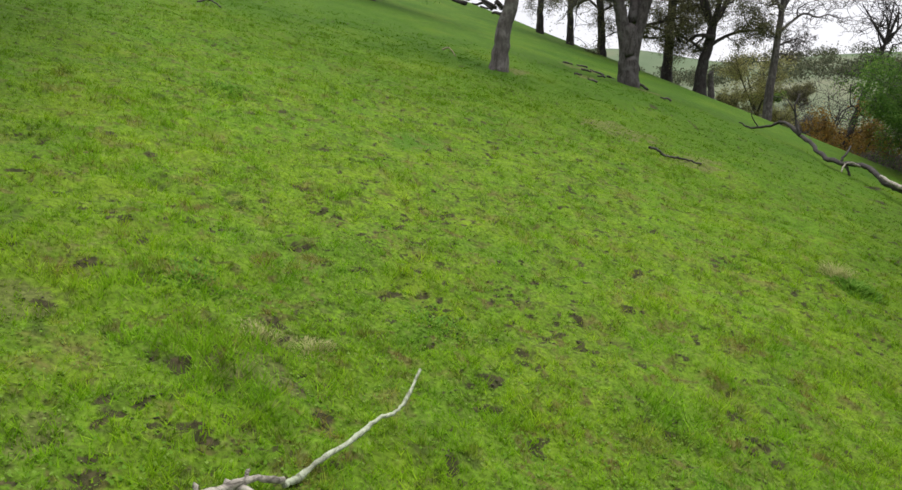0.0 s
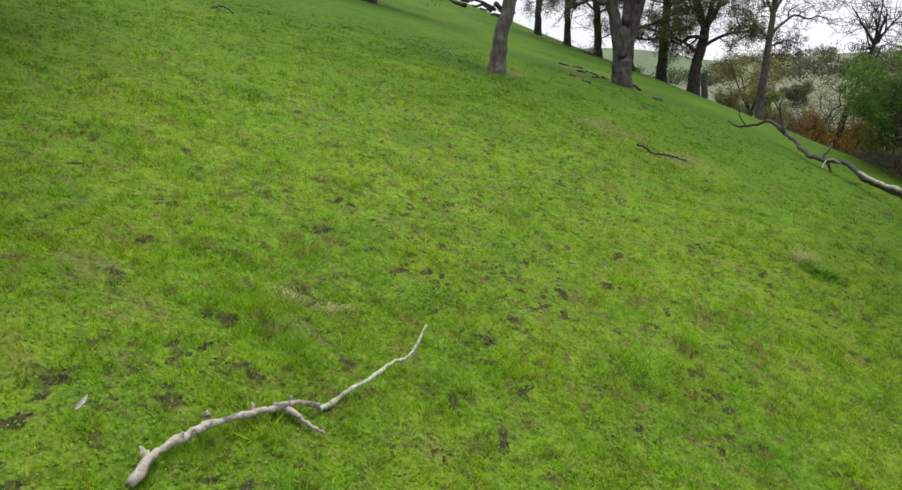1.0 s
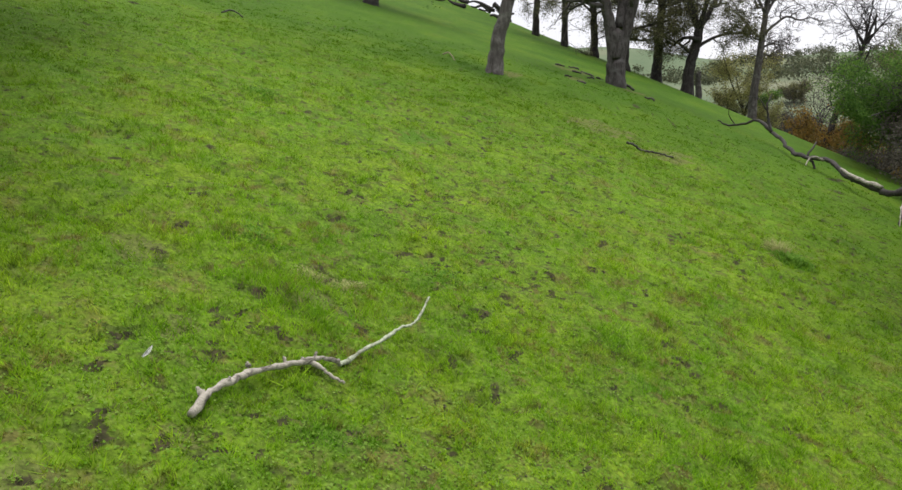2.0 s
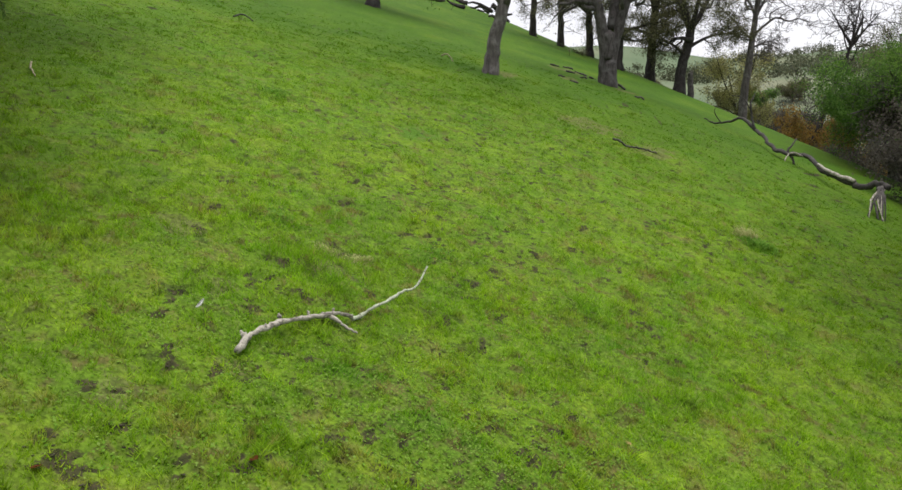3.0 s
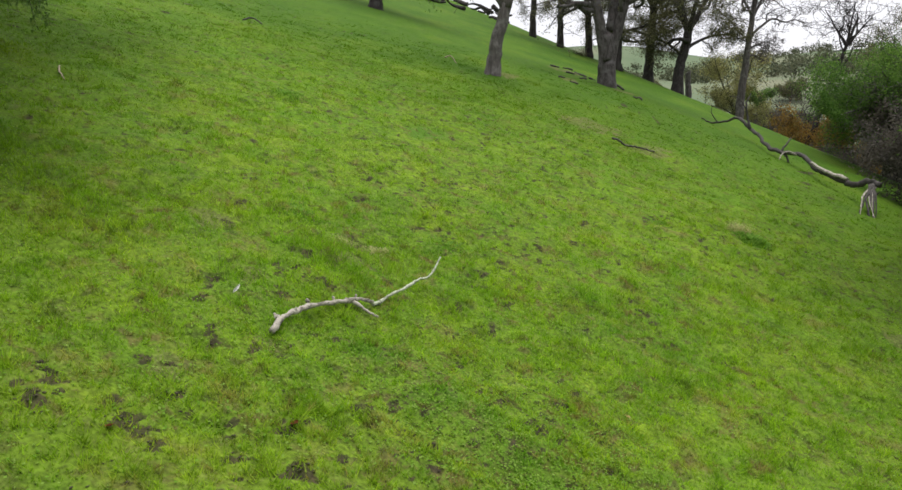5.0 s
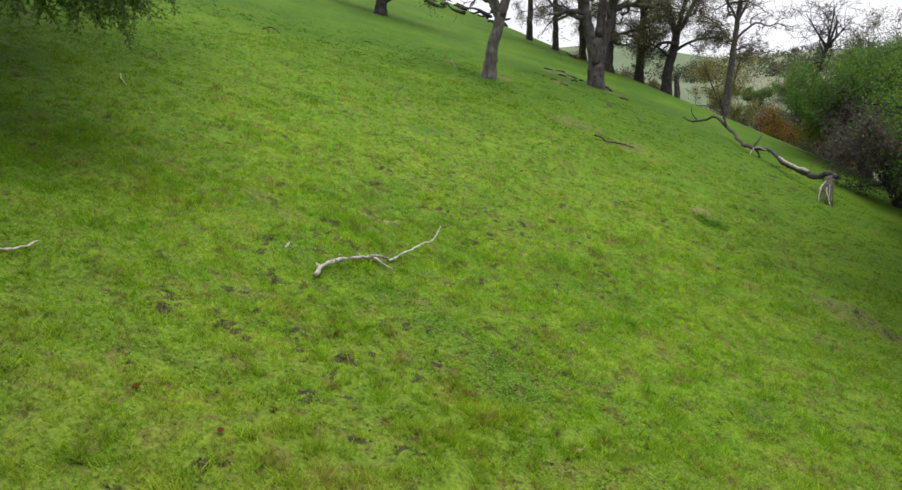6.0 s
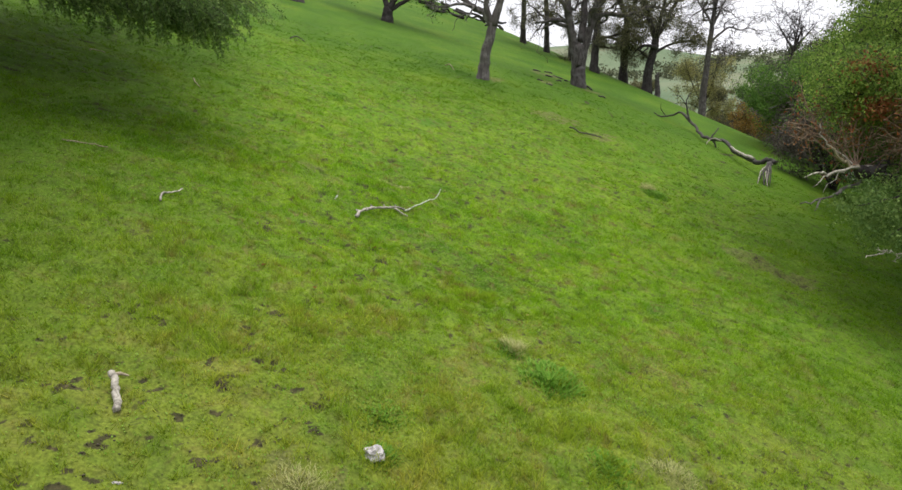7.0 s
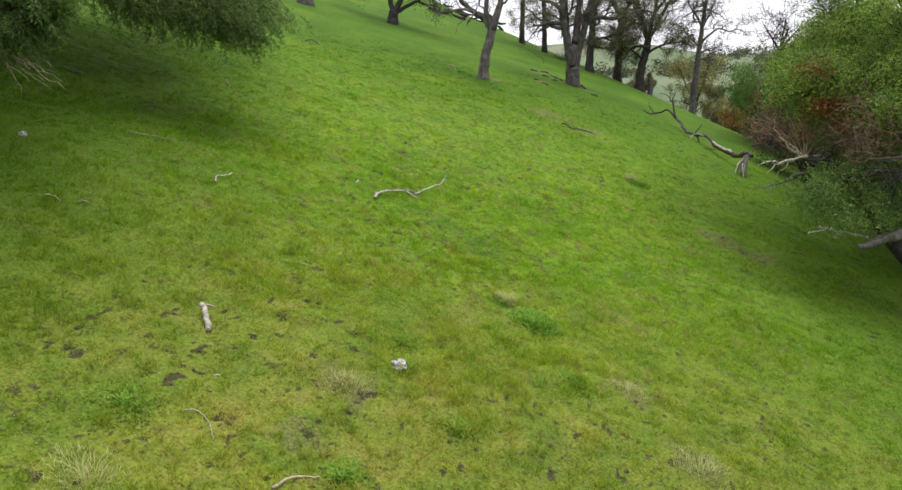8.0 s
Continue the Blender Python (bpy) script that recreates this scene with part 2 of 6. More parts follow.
MAT_DRYLEAF = leaf_material("pale_dry_leaf", [(0.50, 0.42, 0.20), (0.62, 0.52, 0.28)])
MAT_STONE = wood_material("pale_stone", (0.14, 0.13, 0.13), (0.42, 0.40, 0.40), 9.0)
MAT_FEATHER = wood_material("white_feather", (0.55, 0.55, 0.55), (0.78, 0.78, 0.76), 30.0)

# ---- terrain ----


def value_noise(x, y, scale, seed):
    """Smooth lattice noise, 0 to 1."""
    x, y = np.asarray(x, float) / scale, np.asarray(y, float) / scale
    xi, yi = np.floor(x).astype(np.int64), np.floor(y).astype(np.int64)
    fx, fy = x - xi, y - yi
    fx, fy = fx * fx * (3 - 2 * fx), fy * fy * (3 - 2 * fy)

    def lattice(i, j):
        h = (i * 374761393 + j * 668265263 + seed * 974634121) & 0x7FFFFFFF
        h = ((h ^ (h >> 13)) * 1274126177) & 0x7FFFFFFF
        h = h ^ (h >> 16)
        return (h & 0xFFFF) / 65535.0

    a = lattice(xi, yi) * (1 - fx) + lattice(xi + 1, yi) * fx
    b = lattice(xi, yi + 1) * (1 - fx) + lattice(xi + 1, yi + 1) * fx
    return a * (1 - fy) + b * fy


def smooth_max(a, b, w):
    h = np.clip(0.5 + 0.5 * (a - b) / w, 0, 1)
    return b + (a - b) * h + w * h * (1 - h)


def hump(x, y, cx, cy, r2):
    return np.exp(-((x - cx) ** 2 + (y - cy) ** 2) / r2)


def height(x, y):
    """The hillside: a tilted slope that rolls over along the ridge into a valley with hills behind."""
    x, y = np.asarray(x, float), np.asarray(y, float)
    z = 0.64 + 0.2 * y - 0.284 * x
    z = z - 0.20 * hump(x, y, 1.2, 5.5, 16) + 0.15 * hump(x, y, -5, 0, 12)
    z = z + 0.47 * hump(x, y, 7, 26, 70) + 0.12 * hump(x, y, 0.5, -3, 10)
    z = -smooth_max(-z, np.full_like(z, -24.0), 8.0)
    z = z - 0.16 * hump(x, y, 8.9, 7.1, 0.5) + 0.08 * hump(x, y, 8.3, 8.0, 0.5)
    u = np.maximum(0.876 * x + 0.482 * y - 30.5, 0.0)
    z = z - np.where(u < 7, 0.03 * u * u, 0.42 * u - 1.47)
    r = np.hypot(x, y)
    az = np.arctan2(x, y)
    s = np.clip((r - 70) / 560, 0, 1)
    crest = 52 + 3 * np.sin(3.1 * az + 1.2) + 1.5 * np.sin(11 * az) + 1.2 * np.sin(29 * az + 1)
    far = -8 + crest * s * s * (3 - 2 * s) + 9 * (value_noise(x, y, 90, 5) - 0.5) * np.clip((r - 90) / 100, 0, 1)
    return smooth_max(z, far, 5.0)


def relief(x, y):
    """Hummocks and trodden unevenness of the turf."""
    return 0.07 * (value_noise(x, y, 1.3, 1) - 0.5) + 0.10 * (value_noise(x, y, 0.40, 2) - 0.5) + 0.06 * (value_noise(x, y, 0.17, 3) - 0.5)


def lie(x, y):
    """The surface of the turf, hummocks and all."""
    return float(height(x, y) + relief(x, y) * np.exp(-max(math.hypot(x - 1, y - 5) - 22, 0) / 14))


def at(x, y, lift=0.0):
    return Vector((x, y, lie(x, y) + lift))


# ---- mesh helpers ----


def mesh_from(name, verts, faces, mat, smooth=False):
    """A mesh from an (n, 3) array and an (m, k) array or list of faces."""
    me = bpy.data.meshes.new(name)
    verts = np.asarray(verts, np.float32)
    if isinstance(faces, np.ndarray):
        k = faces.shape[1]
        me.vertices.add(len(verts))
        me.vertices.foreach_set("co", verts.ravel())
        me.loops.add(faces.size)
        me.loops.foreach_set("vertex_index", faces.astype(np.int32).ravel())
        me.polygons.add(len(faces))
        me.polygons.foreach_set("loop_start", np.arange(0, faces.size, k, dtype=np.int32))
        me.polygons.foreach_set("loop_total", np.full(len(faces), k, np.int32))
    else:
        me.from_pydata(verts.tolist(), [], faces)
    if smooth:
        me.polygons.foreach_set("use_smooth", np.ones(len(me.polygons), bool))
    me.materials.append(mat)
    me.update(calc_edges=True)
    return me


def part(name, me, parent, label=""):
    ob = new(name, me)
    ob.parent = parent
    return tagged(ob, label)


def root(name, place):
    ob = new(name)
    ob.location = place
    ob.empty_display_size = 0.2
    return ob


class Tubes:
    """Collects tapered tubes and gives one mesh of quads."""

    def __init__(self):
        self.v, self.f, self.n = [], [], 0

    def add(self, pts, radii, sides, rough=0.0, rng=None, flare=0.0):
        pts = np.asarray(pts, float)
        n = len(pts)
        tang = np.gradient(pts, axis=0)
        tang /= np.linalg.norm(tang, axis=1)[:, None] + 1e-9
        ref = np.array([1.0, 0, 0]) if abs(tang[0, 0]) < 0.8 else np.array([0, 1.0, 0])
        ang = np.arange(sides) * 2 * np.pi / sides
        run = np.concatenate([[0], np.cumsum(np.linalg.norm(np.diff(pts, axis=0), axis=1))])
        rings = []
        for i in range(n):
            ref = ref - tang[i] * (ref @ tang[i])
            ref /= np.linalg.norm(ref) + 1e-9
            side = np.cross(tang[i], ref)
            r = np.full(sides, radii[i])
            if rough and rng is not None:
                lobes = np.sin(3 * ang + 0.1 * i + self.n) + 0.7 * np.sin(5 * ang - 0.07 * i) + 0.5 * np.sin(9 * ang + 0.05 * i) + 0.35 * rng.normal(size=sides)
                r = r * (1 + rough * lobes)
            if flare:
                r = r * (1 + flare * math.exp(-max(run[i] - 0.3, 0) / 0.42) * (0.7 + 0.45 * np.sin(5 * ang + 1.3)))
            rings.append(pts[i] + r[:, None] * (np.cos(ang)[:, None] * ref + np.sin(ang)[:, None] * side))
        base = self.n
        self.v.append(np.concatenate(rings + [pts[-1:] + tang[-1:] * radii[-1] * 0.6, pts[:1]]))
        i, j = np.meshgrid(np.arange(n - 1), np.arange(sides), indexing="ij")
        a = base + i * sides + j
        b = base + i * sides + (j + 1) % sides
        self.f.append(np.stack([a, b, b + sides, a + sides], -1).reshape(-1, 4))
        top, last = base + n * sides, base + (n - 1) * sides
        j = np.arange(sides)
        k = (j + 1) % sides
        tip = np.full(sides, top)
        self.f.append(np.stack([last + j, last + k, tip, tip], -1))
        foot = np.full(sides, top + 1)
        self.f.append(np.stack([base + k, base + j, foot, foot], -1))
        self.n += n * sides + 2

    def add_many(self, lines, radii, sides):
        """Many thin tubes of equal point count at once: lines (k, n, 3), radii (k, n)."""
        k, n = radii.shape
        tang = np.gradient(lines, axis=1)
        tang /= np.linalg.norm(tang, axis=2, keepdims=True) + 1e-9
        ref = np.where(np.abs(tang[:, :1, 2:]) < 0.85, np.array([0, 0, 1.0]), np.array([1.0, 0, 0]))
        s1 = np.cross(tang, ref)
        s1 /= np.linalg.norm(s1, axis=2, keepdims=True) + 1e-9
        s2 = np.cross(tang, s1)
        ang = np.arange(sides) * 2 * np.pi / sides
        ring = lines[:, :, None, :] + radii[:, :, None, None] * (np.cos(ang)[:, None] * s1[:, :, None, :] + np.sin(ang)[:, None] * s2[:, :, None, :])
        c, i, j = np.meshgrid(np.arange(k), np.arange(n - 1), np.arange(sides), indexing="ij")
        a = self.n + c * n * sides + i * sides + j
        b = self.n + c * n * sides + i * sides + (j + 1) % sides
        self.v.append(ring.reshape(-1, 3))
        self.f.append(np.stack([a, b, b + sides, a + sides], -1).reshape(-1, 4))
        self.n += k * n * sides

    def mesh(self, name, mat, smooth=True):
        v = np.concatenate(self.v)
        f = np.concatenate(self.f)
        tri = f[:, 2] == f[:, 3]
        faces = np.concatenate([f[~tri][:, [0, 1, 2]], f[~tri][:, [0, 2, 3]], f[tri][:, :3]])
        return mesh_from(name, v, faces, mat, smooth)


def curve_points(pts, steps):
    """Points along a smooth line through pts (Catmull-Rom), with any extra columns carried along."""
    p = np.asarray(pts, float)
    p = np.vstack([2 * p[0] - p[1], p, 2 * p[-1] - p[-2]])
    out = []
    for i in range(1, len(p) - 2):
        for s in np.arange(steps) / steps:
            out.append(0.5 * (2 * p[i] + (p[i + 1] - p[i - 1]) * s + (2 * p[i - 1] - 5 * p[i] + 4 * p[i + 1] - p[i + 2]) * s * s
                              + (3 * p[i] - p[i - 1] - 3 * p[i + 1] + p[i + 2]) * s ** 3))
    out.append(p[-2])
    return np.array(out)


def leaves_mesh(name, centres, size, mat, rng, droop=0.0, long=1.6, along=None):
    """Many small pointed leaves; along: the ways in which they grow, one for each."""
    c = np.asarray(centres, float)
    n = len(c)
    a = rng.normal(size=(n, 3))
    a[:, 2] -= droop
    if along is not None:
        a = 0.55 * a + along
    a /= np.linalg.norm(a, axis=1)[:, None]
    b = np.cross(a, rng.normal(size=(n, 3)))
    b /= np.linalg.norm(b, axis=1)[:, None] + 1e-9
    s = size * rng.uniform(0.6, 1.35, (n, 1))
    a, b = a * s * long, b * s * 0.5
    v = np.stack([c + b, c - b, c + a], 1).reshape(-1, 3)
    return mesh_from(name, v, np.arange(3 * n).reshape(-1, 3), mat)


# ---- hoof prints and bare spots in the turf ----
POCKS_LOWER = [(-5.3, -5.2), (-5.3, -5.5), (-5.0, -4.9), (-4.9, -4.7), (-5.0, -5.2), (-5.0, -5.7), (-4.8, -5.8), (-4.2, -4.4), (-4.1, -4.3), (-3.5, -5.1), (-3.4, -5.0), (-3.6, -5.8), (-2.9, -4.4),
               (-2.5, -5.0), (-2.7, -3.6), (-2.9, -3.3), (-2.7, -2.4), (-2.5, -3.1), (-2.7, -2.8), (-2.6, -1.9), (-2.4, -1.9), (-2.1, -1.2), (-2.1, -3.1), (-1.9, -3.5), (-1.6, -3.6), (-1.5, -4.1),
               (-3.4, -4.1), (-2.2, -3.5), (-4.2, -2.6), (-3.7, -2.7), (-1.2, -5.1), (-2.8, -6.4), (-0.9, -0.4), (-1.3, 1.0), (-1.5, 0.1)]
POCKS_RIGHT = [(0.9, 7.5), (1.1, 7.6), (0.7, 7.0), (0.9, 6.9), (1.7, 6.8), (1.8, 6.4), (2.1, 6.5), (1.4, 7.5), (2.4, 7.9), (2.8, 8.4), (1.4, 8.1), (2.5, 9.8), (2.1, 8.6), (4.2, 11.5), (4.7, 11.9), (3.9, 11.0),
               (0.4, 6.3), (0.3, 6.0), (0.3, 6.4), (0.7, 5.7), (2.7, 6.4), (2.8, 6.3), (2.9, 6.5), (2.7, 6.9), (3.3, 7.7), (3.8, 7.9), (0.6, 8.2), (1.3, 3.8), (0.8, 3.1), (0.7, 2.8), (4.1, 4.4), (5.2, 5.8),
               (3.8, 5.6), (5.5, 8.6), (8.3, 11.5), (0.4, 4.7), (6.1, 16.6), (10.4, 20.4)]
POCKS_LEFT = [(-0.2, 7.4), (-0.6, 7.4), (0.0, 7.2), (-1.1, 5.6), (-1.2, 5.3), (-1.0, 5.2), (-1.5, 6.3), (-1.4, 6.1), (-1.6, 4.6), (-2.2, 4.6), (-1.9, 4.7), (-2.1, 4.5), (-2.0, 5.3), (0.0, 5.1), (-2.2, 3.8),
              (-2.0, 4.0), (-2.8, 3.8), (-2.7, 3.4), (-2.4, 2.6), (-2.0, 2.7), (-1.7, 2.8), (-2.7, 2.0), (-2.4, 1.7), (-2.5, 1.1), (-1.4, 1.6), (-0.9, 2.1), (-0.8, 3.5), (-1.3, 3.4), (-1.8, 9.5), (-1.2, 10.1),
              (-1.4, 9.0), (-1.8, 11.4), (-4.3, 7.5), (-3.6, 7.3), (-3.2, 7.2), (-2.5, 7.7), (-2.9, 6.9), (-3.0, 6.3), (-3.1, 5.6)]
DRY_SPOTS = [(-1.55, 5.5, 0.30), (-1.2, 5.33, 0.25), (-3.3, 5.5, 0.35), (-1.5, 6.1, 0.25), (-1.5, -5.0, 0.55), (3.6, -4.7, 0.5), (2.9, -3.1, 0.6), (-1.9, -6.3, 0.4), (5.9, 18.2, 0.9), (4.2, 19.5, 1.1), (-2.4, 4.2, 0.25),
             (-2.6, 2.0, 0.25), (-1.9, 2.8, 0.2), (8.4, 7.6, 0.7), (9.1, 7.2, 0.65), (7.8, 8.0, 0.4), (5.5, 32.8, 1.3), (5.0, 28.4, 0.8), (1.95, 24.7, 0.7), (7.7, 30.2, 0.8)]
pock_rng = np.random.default_rng(5)


def scatter_pocks(n):
    """Further prints, thick where the herd has trodden."""
    out = []
    while len(out) < n:
        x, y = pock_rng.uniform(-12, 14), pock_rng.uniform(-9, 26)
        trodden = value_noise(x, y, 2.6, 31) * 0.6 + value_noise(x, y, 7.0, 32) * 0.4
        if pock_rng.uniform() < max(0.0, (trodden - 0.42) * 3.2) * (1.0 if y > 2 else 0.8):
            out.append((x, y))
    return out


POCKS_FOOT = [(-3.2, 1.3), (-2.6, 1.1), (-3.2, 1.0), (-2.3, 0.8), (-1.3, 1.0), (-1.7, 1.0), (-1.5, 0.2), (-2.5, 1.0), (-3.3, 1.1), (-2.8, 1.2), (-0.8, 0.8), (1.1, 3.3), (0.9, 3.0), (1.8, 5.4), (-3.4, 1.4), (-4.1, -4.3), (-1.6, -3.6)]
POCKS = [(x + pock_rng.normal() * 0.065, y + pock_rng.normal() * 0.065, pock_rng.uniform(0.028, 0.056), pock_rng.uniform(0, 3.14), pock_rng.uniform(0.45, 0.85), pock_rng.uniform(0.85, 1.0)) for x, y in POCKS_LOWER + POCKS_RIGHT + POCKS_LEFT + POCKS_FOOT for _ in range(4)]
POCKS += [(x, y, pock_rng.uniform(0.025, 0.052), pock_rng.uniform(0, 3.14), pock_rng.uniform(0.45, 0.85), pock_rng.uniform(0.3, 0.9)) for x, y in scatter_pocks(6600)]

POCKS += [(x, y, 0.5 * r, a, 0.8, 0.42) for x, y, r, a in ((8.2, 7.7, 0.34, 2.6), (8.7, 7.35, 0.42, 2.5), (9.2, 7.05, 0.30, 2.7), (7.8, 8.0, 0.2, 2.4), (5.6, 18.05, 0.22, 0.1), (6.0, 17.95, 0.34, 3.0), (6.45, 17.6, 0.24, 2.7), (7.2, 16.3, 0.3, 2.6))]


def axis_steps(lo, hi, step, far, growth):
    """Fine even steps between lo and hi, then growing ones out to far on both sides."""
    mid = list(np.arange(lo, hi + step / 2, step))
    up, s = [mid[-1]], step
    while up[-1] < far:
        s *= growth
        up.append(up[-1] + s)
    down, s = [mid[0]], step
    while down[-1] > -far:
        s *= growth
        down.append(down[-1] - s)
    return np.array(down[:0:-1] + mid + up[1:])


def build_ground():
    xs = axis_steps(-6.5, 9.0, 0.070, 2600, 1.085)
    ys = axis_steps(-8.0, 19.0, 0.070, 2600, 1.075)
    gx, gy = np.meshgrid(xs, ys, indexing="ij")
    z = height(gx, gy)
    near = np.exp(-np.maximum(np.hypot(gx - 1, gy - 5) - 22, 0) / 14)
    z = z + near * relief(gx, gy)
    soil, straw = np.zeros_like(z), np.zeros_like(z)
    for x, y, r, a, e, deep in POCKS:
        i0, i1 = np.searchsorted(xs, (x - 2.2 * r - 0.06, x + 2.2 * r + 0.06))
        j0, j1 = np.searchsorted(ys, (y - 2.2 * r - 0.06, y + 2.2 * r + 0.06))
        if i1 <= i0 or j1 <= j0:
            continue
        dx, dy = gx[i0:i1, j0:j1] - x, gy[i0:i1, j0:j1] - y
        p = (dx * math.cos(a) + dy * math.sin(a)) / r
        q = (-dx * math.sin(a) + dy * math.cos(a)) / (r * e)
        d = np.hypot(p, q) * r / (r + 0.012) + 1.2 * (value_noise(dx + x, dy + y, 0.07, 8) - 0.5)
        z[i0:i1, j0:j1] -= deep * 0.55 * r * np.clip(1 - d * d, 0, 1)
        z[i0:i1, j0:j1] += deep * 0.16 * r * np.exp(-((d - 1.35) / 0.35) ** 2)
        soil[i0:i1, j0:j1] = np.maximum(soil[i0:i1, j0:j1], deep * np.clip((1.15 - d) * 2.4, 0, 1))
    for x, y, r in DRY_SPOTS:
        d = np.hypot(gx - x, gy - y) / r + 0.9 * (value_noise(gx, gy, 0.22, 9) - 0.5)
        straw = np.maximum(straw, np.clip((1.0 - d) * 1.5, 0, 1))
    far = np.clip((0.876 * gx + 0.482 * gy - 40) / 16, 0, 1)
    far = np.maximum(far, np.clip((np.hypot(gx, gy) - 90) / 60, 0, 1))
    thatch_shade = 0.46 * np.exp(-np.maximum(np.hypot((gx - 0.6) / 0.8, gy - 1.0) - 7, 0) / 9)
    nx, ny = gx.shape
    i, j = np.meshgrid(np.arange(nx - 1), np.arange(ny - 1), indexing="ij")
    a = i * ny + j
    f = np.stack([a, a + ny, a + ny + 1, a + 1], -1).reshape(-1, 4)
    me = mesh_from("ground", np.stack([gx, gy, z], -1).reshape(-1, 3), f, MAT_GROUND, True)
    for key, val in (("soil", soil), ("straw", straw), ("far", far), ("thatch_shade", thatch_shade)):
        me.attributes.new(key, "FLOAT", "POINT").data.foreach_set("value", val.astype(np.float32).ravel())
    ob = new("ground", me)
    tagged(ob, "bright green grazed hillside pitted with hoof prints", "hillside", kind="structure")


build_ground()


# ---- trees ----


class Tree:
    """Grows limbs from given main limbs: trunk and limbs in one tube set, twigs in another, leaf places."""

    def __init__(self, seed, gnarl=0.35, lift=0.12, spread=0.9, twig_len=0.55, kids=(5, 5, 4), leaf_level=2, fine=3, shrink=0.55, leafy=True):
        self.rng = np.random.default_rng(seed)
        self.wood, self.twigs = Tubes(), Tubes()
        self.leaf_at, self.sprigs, self.thin, self.tip_leaves = [], {}, 0.011, False
        self.gnarl, self.lift, self.spread, self.kids = gnarl, lift, spread, kids
        self.leaf_level, self.fine, self.shrink, self.leafy, self.twig_len = leaf_level, fine, shrink, leafy, twig_len

    def limb(self, pts, r0, r1, sides=14, flare=0.0, kids=None, length=None, start=0.35, rough=0.035):
        """A main limb through pts, with side branches past the share start of its length."""
        line = curve_points(pts, 5)
        n = len(line)
        line[1:-1] += self.rng.normal(size=(n - 2, 3)) * min(r0, 0.2) * 0.10
        radii = r0 + (r1 - r0) * np.linspace(0, 1, n) ** 0.8
        self.wood.add(line, radii, sides, rough, self.rng, flare)
        kids = self.kids[0] if kids is None else kids
        total = np.linalg.norm(np.diff(line, axis=0), axis=1).sum()
        length = length or 0.55 * total
        if self.tip_leaves:
            for q in line[int(0.55 * n):]:
                self.leaf_at += [q] * 3
        for k in range(kids):
            s = start + (1 - start) * (k + self.rng.uniform(0.2, 1.0)) / kids
            i = min(n - 2, int(s * (n - 1)))
            d = line[i + 1] - line[i]
            self.grow(line[i], d / np.linalg.norm(d), radii[i] * self.rng.uniform(0.45, 0.7), length * self.rng.uniform(0.6, 1.25), 1)

    def grow(self, p, along, r, length, level):
        rng = self.rng
        d = along * 0.45 + self.spread * rng.normal(size=3) * np.array([1, 1, 0.6])
        d /= np.linalg.norm(d)
        steps = 7 if level == 1 else 5 if level < self.fine else 3
        pts = [np.array(p, float)]
        for _ in range(steps):
            d = d + self.gnarl * rng.normal(size=3) + np.array([0, 0, self.lift])
            d /= np.linalg.norm(d)
            pts.append(pts[-1] + d * length / steps)
        pts = np.array(pts)
        radii = r * (1 - 0.78 * np.linspace(0, 1, steps + 1))
        sides = 7 if level == 1 else 4 if level == 2 else 3
        if level == 1:
            self.wood.add(pts, np.maximum(radii, 0.012), sides)
        else:
            self.sprigs.setdefault((steps + 1, sides), []).append((pts, np.maximum(radii, self.thin)))
        if level >= self.leaf_level and self.leafy:
            for q in pts[1:]:
                self.leaf_at.append(q)
        if level < self.fine:
            for k in range(self.kids[level]):
                i = int(rng.integers(2, steps + 1))
                dd = pts[i] - pts[i - 1]
                self.grow(pts[i], dd / np.linalg.norm(dd), max(0.006, radii[i] * rng.uniform(0.5, 0.8)), length * self.shrink * rng.uniform(0.6, 1.3), level + 1)

    def spray(self, centre, size, n, length, hang=0.5, leafy=True, base=None):
        """Many short drooping twigs with leaves, filling a ragged cluster."""
        rng = self.rng
        d = rng.normal(size=(n, 3))
        d /= np.linalg.norm(d, axis=1)[:, None]
        d *= rng.uniform(0.05, 1.0, (n, 1)) ** 0.5
        start = np.array(centre) + d * np.array(size)
        step = d * 0.8 + 0.7 * rng.normal(size=(n, 3)) + [0, 0, -hang]
        step /= np.linalg.norm(step, axis=1)[:, None]
        pts = [start]
        for _ in range(4):
            step = step + 0.3 * rng.normal(size=(n, 3)) + [0, 0, -0.15 * hang]
            step /= np.linalg.norm(step, axis=1)[:, None]
            pts.append(pts[-1] + step * length * rng.uniform(0.15, 0.32, (n, 1)))
        pts = np.stack(pts, 1)
        r = np.linspace(1.6, 0.6, 5) * self.thin
        self.sprigs.setdefault((5, 3), []).extend((q, r) for q in pts)
        if base is not None:
            # carrying branches from the limb into the cluster
            for k in range(max(3, n // 14)):
                e = pts[int(rng.integers(n)), 1]
                m = (np.array(base) + e) / 2 + rng.normal(size=3) * 0.12
                self.sprigs.setdefault((5, 4), []).append((curve_points([base, m, e], 2)[:5], np.linspace(3.0, 1.2, 5) * self.thin))
        if leafy:
            self.leaf_at += list(pts[:, 1:].reshape(-1, 3))

